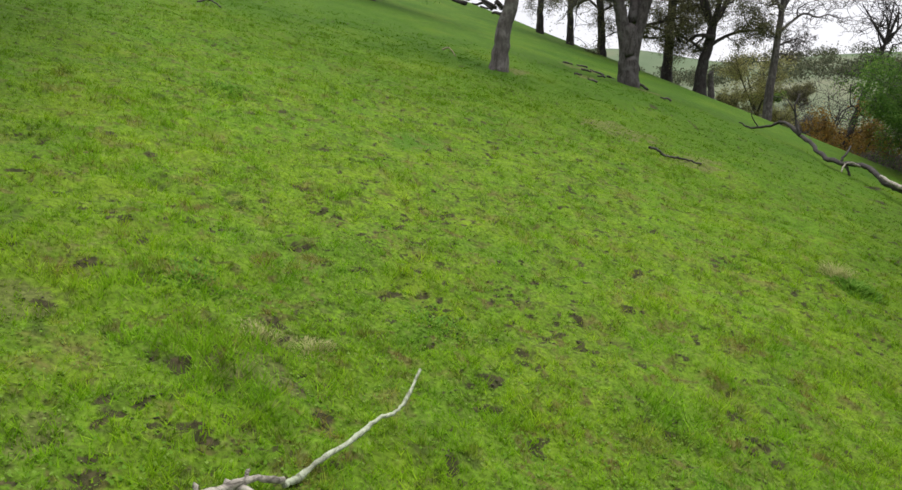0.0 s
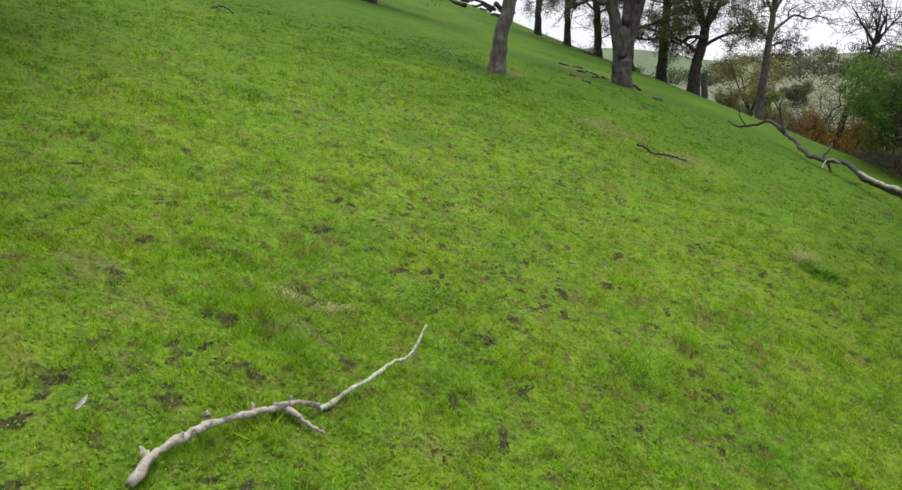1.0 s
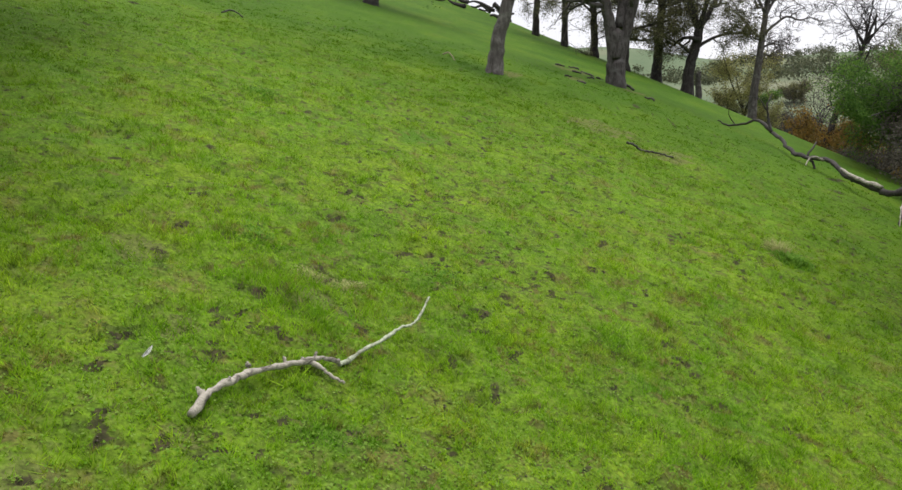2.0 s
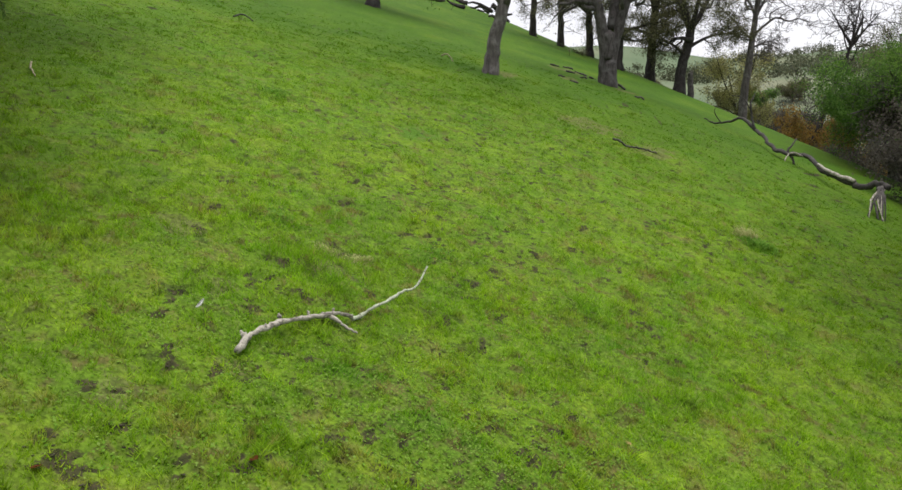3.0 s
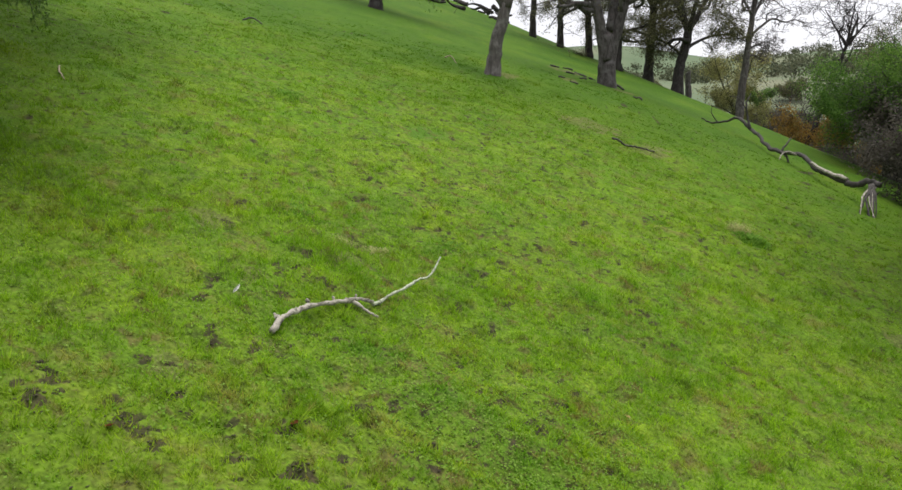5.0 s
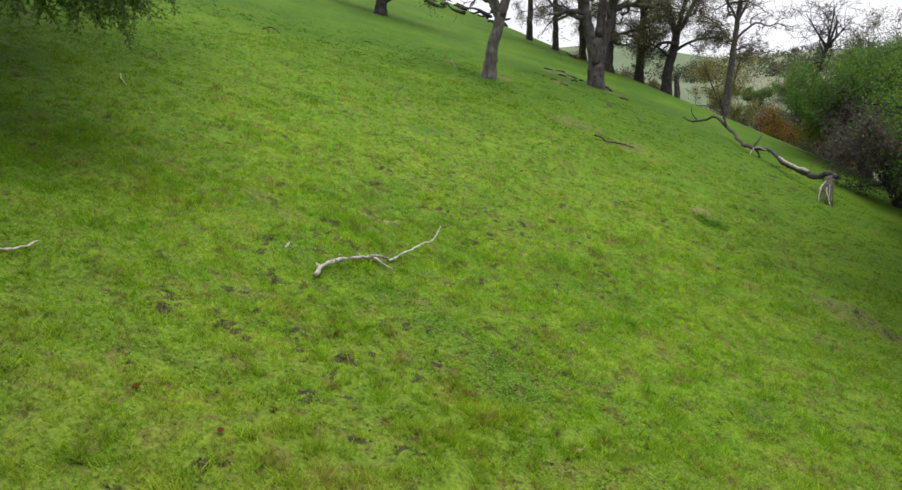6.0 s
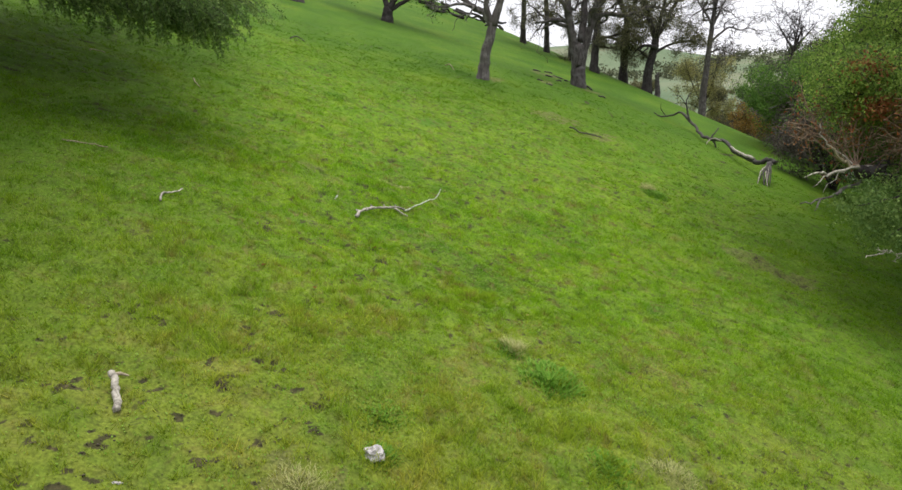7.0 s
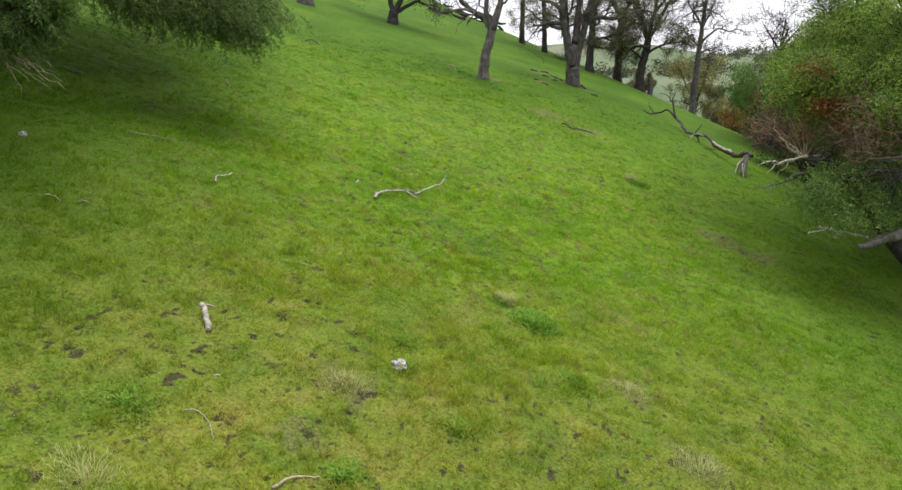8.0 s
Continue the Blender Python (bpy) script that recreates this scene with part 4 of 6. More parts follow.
    # the lowest bough, grey and thick, with a bleached twig at its end
    dead_part(ob, "low_bough", [([(-0.4, -0.2, 2.6), (-2.6, -1.4, 3.5), (-4.15, -2.23, 3.05), (-4.84, -2.63, 3.00), (-5.3, -2.93, 2.93), (-5.73, -3.23, 2.90), (-6.1, -3.43, 2.86)], 0.20, 0.075)], MAT_BARK_PALE, "grey drooping bough", 47, 12)
    dead_part(ob, "bleached_twig", [([(-5.6, -2.9, 3.0), (-6.07, -2.93, 3.11), (-6.45, -3.13, 3.21), (-6.8, -3.33, 3.28), (-7.01, -3.43, 3.33), (-7.29, -3.63, 3.29), (-7.63, -3.83, 3.28)], 0.032, 0.010),
                                    ([(-6.45, -3.13, 3.21), (-6.6, -3.2, 3.12), (-6.75, -3.3, 3.10)], 0.015, 0.007), ([(-7.0, -3.43, 3.33), (-7.1, -3.5, 3.40), (-7.3, -3.6, 3.42)], 0.014, 0.006)], MAT_DEADWOOD, "bleached bare twig", 44)
    for k, (c, s, n, ln) in enumerate((((-5.7, -2.0, 6.4), (0.6, 0.7, 0.4), 130, 0.8), ((-5.8, -2.4, 5.7), (0.6, 0.8, 0.4), 150, 0.8), ((-5.7, -3.0, 6.1), (0.6, 0.5, 0.5), 130, 0.8), ((-5.6, -1.2, 6.2), (0.6, 0.7, 0.4), 110, 0.8), ((-5.8, -3.1, 5.2), (0.6, 0.5, 0.4), 90, 0.7),
                                      ((-5.4, 0.2, 6.4), (0.6, 0.7, 0.4), 110, 0.8), ((-5.4, -0.4, 5.7), (0.6, 0.8, 0.5), 130, 0.8), ((-5.2, 1.2, 6.2), (0.6, 0.8, 0.5), 120, 0.8),
                                      ((-4.4, 0.8, 6.2), (0.8, 0.8, 0.5), 160, 0.9), ((-3.7, 1.2, 5.8), (0.8, 0.8, 0.6), 170, 0.9), ((-3.1, 1.4, 6.3), (0.8, 0.8, 0.6), 150, 0.9), ((-4.0, 0.2, 5.2), (0.8, 0.8, 0.5), 150, 0.9), ((-2.9, 1.0, 5.2), (0.8, 0.8, 0.6), 150, 0.9))):
        d = Tree(460 + k)
        d.thin = 0.0065
        d.spray(c, s, n // 2, ln, 0.1, leafy=False, base=c)
        for (_, sides), runs in d.sprigs.items():
            d.twigs.add_many(np.array([q[0] for q in runs]), np.array([q[1] for q in runs]), sides)
        tagged(part("dead_spray", d.twigs.mesh("dead_spray", MAT_RUST_TWIG, smooth=False), ob, "brown bare twigs"), kind="stuff")
    rng = np.random.default_rng(48)
    for c, s, n in (((-6.9, -1.8, 7.35), (0.42, 0.4, 0.28), 520), ((-6.5, -1.8, 6.45), (0.45, 0.4, 0.26), 480), ((-5.1, 2.7, 7.5), (0.40, 0.4, 0.26), 480), ((-5.75, 0.0, 6.5), (0.36, 0.4, 0.26), 420), ((-5.7, 1.1, 6.6), (0.3, 0.3, 0.2), 160), ((-5.8, -2.2, 6.0), (0.7, 0.8, 0.5), 160), ((-5.5, -1.0, 6.3), (0.6, 0.8, 0.4), 120)):
        tagged(part("rust_spray", leaves_mesh("rust_spray", np.array(c) + rng.normal(size=(n, 3)) * np.array(s) * 0.6, 0.050, MAT_LEAF_RUST, rng, 0.3), ob, "withered rust-brown leaves"), kind="stuff")


def hanging_oak():
    """The wide oak uphill: two drooping limbs reach out over the slope, the crown shades the turf."""
    t = Tree(43, gnarl=0.4, lift=0.0, spread=0.8, kids=(3, 3, 3), fine=2)
    t.thin = 0.0055
    t.limb([(0, 0, -0.6), (0.2, 0, 1.6), (0.5, 0, 3.0)], 0.45, 0.36, 16, 0.4, kids=0)
    top = np.array((0.5, 0, 2.8))
    stalks = []
    for tip, via, sprays in (((7.9, 1.3, 1.1), ((2.8, 0.4, 3.9), (5.4, 1.0, 2.7)), [(8.0, 1.2, 0.95), (7.6, 1.0, 0.85), (7.1, 1.2, 0.95), (6.6, 0.9, 1.1), (6.1, 0.8, 1.2), (5.6, 0.6, 1.3), (5.1, 0.3, 1.4), (4.6, 0.0, 1.7), (7.9, 2.2, 1.5), (6.9, 1.9, 1.6),
                                                                                 (8.0, 1.5, 1.5), (7.4, 1.5, 1.5), (5.5, 0.3, 1.9), (6.9, 0.8, 1.7), (5.9, 1.4, 1.8), (7.6, 0.6, 1.2), (6.4, 2.4, 2.2), (7.3, 2.6, 2.2)]),
                             ((5.9, -5.4, 0.5), ((2.2, -2.2, 3.5), (4.5, -4.1, 1.8)), [(6.3, -5.6, 0.35), (5.9, -5.7, 0.15), (5.5, -5.7, 0.10), (5.2, -5.4, 0.5), (6.0, -5.5, 0.7), (5.5, -5.5, 0.6), (6.6, -5.9, 0.7), (5.1, -5.7, -0.1), (5.7, -5.2, 1.0)])):
        t.limb([top, *via, tip], 0.20, 0.03, 10, kids=2, length=0.8, start=0.6)
        far_side = tip[1] > 0
        for e in sprays:
            t.spray(e, (0.5, 0.5, 0.18) if far_side else (0.30, 0.3, 0.16), 6, 0.4, 0.5, leafy=False, base=np.array(tip) * 0.5 + np.array(e) * 0.5)
            stalks.append(t.fronds(e, (0.75, 0.65, 0.22) if far_side else (0.36, 0.36, 0.18), 46, 0.85 if far_side else 0.55, (0.75, -0.15, -0.5)))
    for e in ((-4.0, 2.5, 6.6), (3.4, 3.6, 7.0), (2.0, -3.6, 6.8), (5.2, 0.8, 6.4), (-3.0, -3.6, 6.2), (1.0, 0.5, 8.0), (2.6, 6.0, 5.8), (4.6, -3.0, 3.6), (4.4, -5.8, 3.5), (3.0, -8.4, 4.0)):
        t.limb([top, top * 0.5 + np.array(e) * 0.5 + [0, 0, 0.4], e], 0.18, 0.05, 8, kids=5, length=2.0, start=0.35)
    ob = t.build("live_oak", at(-13.4, 4.0), MAT_BARK_DARK, MAT_LEAF_SAGE, 0.040, 5, 0.12, "wide live oak with drooping grey-green foliage", "oak tree", leaf_label="dense small leaves", droop=0.7)
    places, ways = (np.concatenate([q[k] for q in stalks]) for k in (0, 1))
    tagged(part("fronds", leaves_mesh("fronds", places, 0.030, MAT_LEAF_SAGE, t.rng, 0.2, 2.3, ways), ob, "feathery hanging foliage"), kind="stuff")
    # most of these masses stay unseen, added to cast shade on the turf
    crown_mass(ob, t, 43, MAT_LEAF_SAGE, [((0.4, 3.2, 6.0), (4.9, 6.6, 2.3), 30000, 0.165), ((0.9, -1.2, 4.9), (4.6, 4.8, 1.7), 17000, 0.165), ((0.2, -3.6, 2.3), (2.4, 3.2, 2.0), 7000, 0.12), ((2.2, 4.2, 4.7), (2.7, 5.2, 1.6), 12000, 0.12), ((3.3, 9.0, 5.7), (3.4, 4.0, 1.4), 9000, 0.14), ((4.7, -4.2, 3.5), (2.6, 3.6, 0.8), 8000, 0.15), ((3.4, -9.0, 4.0), (3.0, 3.0, 1.0), 8000, 0.16), ((4.5, 4.6, 3.7), (2.4, 3.6, 0.9), 9000, 0.15), ((6.2, 1.3, 2.8), (2.2, 2.0, 0.9), 7000, 0.07), ((5.2, -4.7, 1.8), (1.4, 1.4, 0.7), 4000, 0.06)])
    twigs = []
    for k in range(16):
        p = np.array([t.rng.uniform(5.5, 6.1), t.rng.uniform(-5.9, -5.5), t.rng.uniform(-0.55, -0.25)])
        q = np.array([t.rng.uniform(0.25, 0.95), t.rng.uniform(-0.2, 0.1), t.rng.uniform(-0.55, -0.2)])
        twigs.append(([p, p + q * 0.4 + [0, 0, 0.04], p + q], 0.013, 0.004))
    dead_part(ob, "dead_twig", twigs, MAT_STICK, "bare tan dead twig", 49, 5)


fresh_oak()
hanging_oak()
crown_tree(50, at(20.2, 18.6), [(0, 0, -0.5), (-0.3, 0, 1.4), (-0.5, 0, 2.6)],
           [(-5.6, -2.0, 5.0), (-5.0, -3.4, 6.0), (-4.2, 1.0, 7.0), (-2.0, -2.0, 7.6), (1.5, 0.0, 7.8), (-3.5, -4.5, 4.6), (-6.0, 0.5, 5.6)],
           MAT_LEAF_GREEN, "dark green live oak behind the dead wood", per_point=5, leaf_size=0.075, scatter=0.2, dome=[((-2.2, -0.6, 5.4), (3.6, 3.4, 1.8), 9000, 0.11)])


# ---- dead wood ----


def fallen_branch():
    """The long crooked bleached branch in the turf."""
    ob = root("fallen_branch", at(-1.35, 4.1))
    tagged(ob, "long crooked bleached branch lying in the grass", "branch")
    o = np.array(ob.location)
    rng = np.random.default_rng(51)

    def run(name, pts, r0, r1, sides=10, mat=MAT_DEADWOOD, parent=None):
        tb = Tubes()
        line = curve_points(np.array([(x, y, float(height(x, y)) + h) for x, y, h in pts]) - o, 6)
        line[1:-1] += rng.normal(size=(len(line) - 2, 3)) * 0.0042
        tb.add(line, np.linspace(r0, r1, len(line)) * (1 + 0.26 * np.sin(np.arange(len(line)) * 0.62 + 2.0 * r0 * 100) * np.sin(np.arange(len(line)) * 0.23)) * rng.uniform(0.95, 1.05, len(line)), sides, 0.06, rng)
        return part(name, tb.mesh(name, mat), parent or ob)

    stem = run("stem", [(-1.92, 3.02, 0.03), (-1.86, 3.30, 0.08), (-1.76, 3.50, 0.09), (-1.66, 3.68, 0.10), (-1.52, 3.86, 0.10), (-1.34, 4.06, 0.10), (-1.18, 4.22, 0.11), (-1.02, 4.34, 0.08)], 0.033, 0.022)
    run("upper_stem", [(-1.02, 4.34, 0.05), (-0.94, 4.42, 0.07), (-0.83, 4.55, 0.14), (-0.65, 4.75, 0.20), (-0.53, 4.95, 0.25), (-0.39, 5.10, 0.28), (-0.31, 5.22, 0.35), (-0.23, 5.40, 0.48)], 0.023, 0.011, 10, MAT_LICHENWOOD)
    run("side_twig", [(-1.33, 4.15, 0.09), (-1.17, 4.15, 0.08), (-1.05, 4.10, 0.05), (-0.94, 4.09, 0.03)], 0.026, 0.012, 8, parent=stem)
    run("stub", [(-1.78, 3.46, 0.10), (-1.76, 3.47, 0.125), (-1.75, 3.475, 0.145)], 0.020, 0.010, 8, parent=stem)
    run("stub", [(-1.42, 3.97, 0.11), (-1.44, 3.99, 0.135), (-1.445, 4.0, 0.15)], 0.018, 0.009, 8, parent=stem)
    run("stub", [(-1.20, 4.20, 0.11), (-1.21, 4.23, 0.135), (-1.205, 4.25, 0.15)], 0.016, 0.008, 8, parent=stem)
    run("stub", [(-1.68, 3.76, 0.11), (-1.69, 3.78, 0.113), (-1.705, 3.795, 0.117)], 0.022, 0.012, 8, parent=stem)
    run("stub", [(-1.88, 3.22, 0.08), (-1.92, 3.25, 0.09), (-1.945, 3.275, 0.095)], 0.026, 0.016, 8, parent=stem)


def fallen_limb():
    """The long dead limb that lies downhill from the ridge, propped on its broken claw-like end."""
    o = Vector((13.2, 23.2, float(height(13.2, 23.2))))
    ob = root("fallen_limb", o)
    tagged(ob, "long weathered dead limb lying across the slope", "dead limb")
    o = np.array(o)
    rng = np.random.default_rng(52)

    def run(name, pts, r0, r1, sides=12, mat=MAT_LOGWOOD, label="", parent=None):
        tb = Tubes()
        line = curve_points(np.array(pts, float) - o, 6)
        line[1:-1] += rng.normal(size=(len(line) - 2, 3)) * r0 * 0.18
        tb.add(line, np.linspace(r0, r1, len(line)) * rng.uniform(0.86, 1.14, len(line)), sides, 0.09, rng)
        return part(name, tb.mesh(name, mat), parent or ob, label)

    stem = run("stem", [(13.5, 19.35, 1.68), (13.33, 19.7, 1.76), (13.1, 20.16, 1.62), (13.05, 20.76, 1.69), (12.84, 21.56, 1.88), (12.72, 22.2, 2.04), (12.65, 23.0, 2.40), (12.3, 23.7, 2.48), (11.96, 24.5, 2.66),
                 (11.95, 25.3, 3.04), (11.87, 26.1, 3.32)], 0.102, 0.062)
    upper = run("upper_stem", [(11.87, 26.0, 3.30), (11.68, 26.9, 3.72), (11.44, 27.5, 3.58), (11.03, 28.15, 3.52), (10.7, 28.5, 3.7)], 0.075, 0.022, 8)
    fork = run("fork", [(11.87, 26.0, 3.30), (11.80, 26.2, 3.75), (11.70, 26.2, 4.25), (11.9, 26.3, 4.7)], 0.06, 0.018, 8)
    run("fork_twig", [(11.70, 26.2, 4.1), (11.4, 26.2, 4.5), (11.0, 26.3, 4.6)], 0.025, 0.01, 6, parent=fork)
    run("fork_twig", [(11.2, 27.9, 3.54), (10.9, 27.8, 3.9), (10.85, 27.7, 4.2)], 0.025, 0.01, 6, parent=upper)
    for foot, r, mat in (((12.48, 18.18), 0.065, MAT_LOGWOOD), ((12.60, 18.12), 0.055, MAT_LOGWOOD), ((12.38, 18.28), 0.045, MAT_DEADWOOD), ((12.82, 18.25), 0.050, MAT_LOGWOOD),
                         ((12.70, 18.20), 0.040, MAT_DEADWOOD), ((12.52, 18.05), 0.040, MAT_DEADWOOD), ((12.72, 18.42), 0.060, MAT_LOGWOOD), ((12.42, 18.45), 0.055, MAT_LOGWOOD)):
        low = float(height(*foot)) - 0.03
        w = rng.normal(size=3) * 0.05
        head = np.array((13.28, 19.45, 1.66)) + [w[1], w[2], w[0] * 0.5]
        mid = 0.5 * head + 0.5 * np.array((foot[0], foot[1], low)) + [w[0], 0.03 + w[1], 0.10 + w[2]]
        run("claw", [head, mid, (foot[0] + w[1], foot[1], low)], r * rng.uniform(0.8, 1.15), 0.25 * r, 9, mat)
    run("bare_strip", [(13.02, 20.5, 1.78), (12.86, 21.2, 1.90), (12.72, 21.9, 2.06), (12.66, 22.3, 2.20)], 0.065, 0.05, 8, MAT_DEADWOOD, "bleached stripped wood", stem)
    run("side_branch", [(12.5, 23.2, 2.42), (12.1, 23.0, 2.55), (11.8, 22.8, 2.46), (11.6, 22.5, 2.3)], 0.04, 0.015, 8, MAT_DEADWOOD, "bleached side branch", stem)
    run("side_branch", [(12.25, 23.9, 2.5), (12.6, 24.1, 2.9), (12.8, 24.4, 3.0)], 0.045, 0.015, 8, parent=stem)
    run("prop", [(12.3, 23.7, 2.45), (12.4, 23.6, 2.2), (12.45, 23.55, 1.9)], 0.05, 0.03, 8, parent=stem)


def stick(name, pts, r0, r1, label, mat=MAT_STICK, group="", lift=0.03):
    x0, y0 = pts[0][:2]
    o = at(x0, y0)
    ob = root(name, o)
    tagged(ob, label, "stick", group)
    rng = np.random.default_rng(int(abs(x0 * 100) + abs(y0 * 10)))
    tb = Tubes()
    p = np.array([(q[0], q[1], lie(q[0], q[1]) + (q[2] if len(q) > 2 else lift)) for q in pts]) - np.array(o)
    line = curve_points(p, 5) if len(p) > 2 else np.linspace(p[0], p[1], 6)
    line[1:-1] += rng.normal(size=(len(line) - 2, 3)) * min(r0 * 0.4, 0.008)
    tb.add(line, np.linspace(r0, r1, len(line)), 7, 0.08, rng)
    part("stem", tb.mesh("stem", mat), ob)
    return ob


fallen_branch()
fallen_limb()
STICKS = "dry sticks lying in the grass"
stick("stick", [(-5.02, 0.82), (-5.08, 1.1), (-4.95, 1.3, 0.08), (-4.9, 1.6, 0.06)], 0.020, 0.012, "crooked bleached stick lying in the grass", MAT_DEADWOOD, STICKS)
stick("stick", [(-7.44, 2.39), (-7.08, 2.62, 0.05), (-6.68, 2.63)], 0.016, 0.009, "long thin dry stick in the shaded grass", MAT_STICK, STICKS)
stick("stick", [(-6.64, -1.84), (-6.54, -1.8), (-6.43, -1.83)], 0.014, 0.009, "short dry stick lying in the grass", MAT_STICK, STICKS)
stick("stick", [(-7.2, -1.82), (-7.05, -1.8), (-6.9, -1.9)], 0.018, 0.010, "short dry stick lying in the grass", MAT_STICK, STICKS)
stick("stick", [(-10.43, 10.17), (-10.3, 10.3, 0.06), (-10.05, 10.3)], 0.018, 0.011, "short pale stick in the shaded grass", MAT_STICK, STICKS)
stick("stick", [(-7.45, 10.1), (-7.3, 9.8, 0.06), (-7.08, 9.5)], 0.018, 0.011, "short pale stick in the shaded grass", MAT_STICK, STICKS)
stick("stick", [(-3.29, -6.34), (-3.15, -6.30), (-3.00, -6.42), (-2.88, -6.6), (-2.80, -6.75)], 0.010, 0.006, "thin curved dry stick in the grass", MAT_STICK, STICKS)
stick("stick", [(-2.0, -7.3), (-1.8, -7.05), (-1.55, -6.85)], 0.020, 0.010, "pale dry stick in the grass", MAT_STICK, STICKS)
stick("stick", [(4.65, 18.0, 0.08), (4.82, 17.95, 0.12), (5.05, 18.0, 0.05), (5.3, 17.85, 0.10), (5.6, 17.97, 0.06), (5.95, 18.1, 0.03)], 0.034, 0.020, "dark stick on a bare earth patch", MAT_BARK, STICKS)
stick("stick", [(-7.05, 21.6), (-6.8, 21.9, 0.1), (-6.45, 21.75)], 0.03, 0.018, "short dark stick on the upper slope", MAT_LOGWOOD, STICKS)
stick("stick", [(-0.33, 24.5, 0.1), (-0.1, 24.4, 0.25), (0.1, 24.2, 0.05)], 0.03, 0.015, "dry twig on the upper slope", MAT_STICK, STICKS)
stick("log", [(7.35, 31.7, 0.06), (7.6, 31.0, 0.12), (7.75, 30.5, 0.06)], 0.07, 0.045, "dark rotting log at the foot of the grey oak", MAT_LOGWOOD)
SCRAPS = "dark fallen limbs between the ridge oaks"
for x, y, a, ln, r in ((5.0, 33.6, 0.2, 0.45, 0.05), (5.8, 34.6, 2.9, 0.5, 0.045), (5.5, 31.8, 0.3, 0.45, 0.05), (6.2, 33.1, 2.7, 0.6, 0.045), (4.6, 28.3, 0.1, 0.3, 0.035), (5.0, 27.5, 2.8, 0.35, 0.04), (7.9, 28.4, 2.6, 0.4, 0.04), (6.6, 32.2, 0.4, 0.35, 0.05), (5.9, 30.6, 2.9, 0.3, 0.04)):
    c, d = 0.5 * ln * math.cos(a), 0.5 * ln * math.sin(a)
    stick("dead_limb", [(x - c, y - d, 0.02), (x - 0.2 * c, y - 0.4 * d, 0.05), (x + 0.4 * c, y + 0.1 * d, 0.03), (x + c, y + d, 0.04)], r, 0.6 * r, "short dark rotting limb lying on trodden earth", MAT_BARK, SCRAPS)
stub = stick("branch_stub", [(-3.54, -4.52, 0.03), (-3.60, -4.38, 0.07), (-3.67, -4.25, 0.12), (-3.75, -4.14, 0.16)], 0.046, 0.040, "stub of a broken bleached branch in the turf", MAT_DEADWOOD)
tip = Tubes()
tip.add([(-0.21, 0.37, 0.29), (-0.12, 0.40, 0.30), (-0.03, 0.41, 0.27)], [0.030, 0.022, 0.010], 6)
part("splintered_tip", tip.mesh("splintered_tip", MAT_STICK), stub.children[0], "tan splintered wood")


def stone(x, y, size, seed, label, lift=0.0):
    bm = bmesh.new()
    bmesh.ops.create_icosphere(bm, subdivisions=3, radius=1)
    for v in bm.verts:
        n = noise.noise(v.co * 1.6 + Vector((seed, 0, 0))) * 0.45 + noise.noise(v.co * 4 + Vector((0, seed, 0))) * 0.16
        v.co *= 1 + n
        v.co.x *= size[0]
        v.co.y *= size[1]
        v.co.z *= size[2]
    me = bpy.data.meshes.new("stone")
    bm.to_mesh(me)
    bm.free()
    me.materials.append(MAT_STONE)
    ob = new("stone", me)
    ob.location = at(x, y, lift + size[2] * 0.35)
    return tagged(ob, label, "stone")


stone(-0.82, -4.33, (0.125, 0.11, 0.085), 3, "pale knobbly stone half sunk in the turf")
stone(-8.93, 0.72, (0.09, 0.07, 0.06), 7, "grey stone in the shaded grass")
stone(-3.13, -5.52, (0.055, 0.022, 0.014), 9, "small pale flake of stone in the grass")


def feather(x, y):
    bm = bmesh.new()
    n = 9
    rows = []
    for i in range(n):
        s = i / (n - 1)
        w = 0.016 * math.sin(math.pi * min(1, s * 0.93 + 0.05)) ** 0.6
        c = Vector((0.11 * s, 0.03 * s * s, 0.035 + 0.05 * s * (1 - s)))
        rows.append([bm.verts.new(c + Vector((0, -w, 0.004))), bm.verts.new(c + Vector((0, 0, -0.003))), bm.verts.new(c + Vector((0, w, 0.004)))])
    for a, b in zip(rows, rows[1:]):
        bm.faces.new((a[0], a[1], b[1], b[0]))
        bm.faces.new((a[1], a[2], b[2], b[1]))
    bmesh.ops.solidify(bm, geom=bm.faces[:], thickness=0.003)
    me = bpy.data.meshes.new("feather")
    bm.to_mesh(me)
    bm.free()
    me.materials.append(MAT_FEATHER)
    ob = new("feather", me)
    ob.matrix_world = Matrix.Translation(at(x, y, 0.06)) @ pose(0, 0, 0, 60, -25, 40)
    tagged(ob, "small white feather lying in the grass", "feather")


feather(-2.42, 3.42)


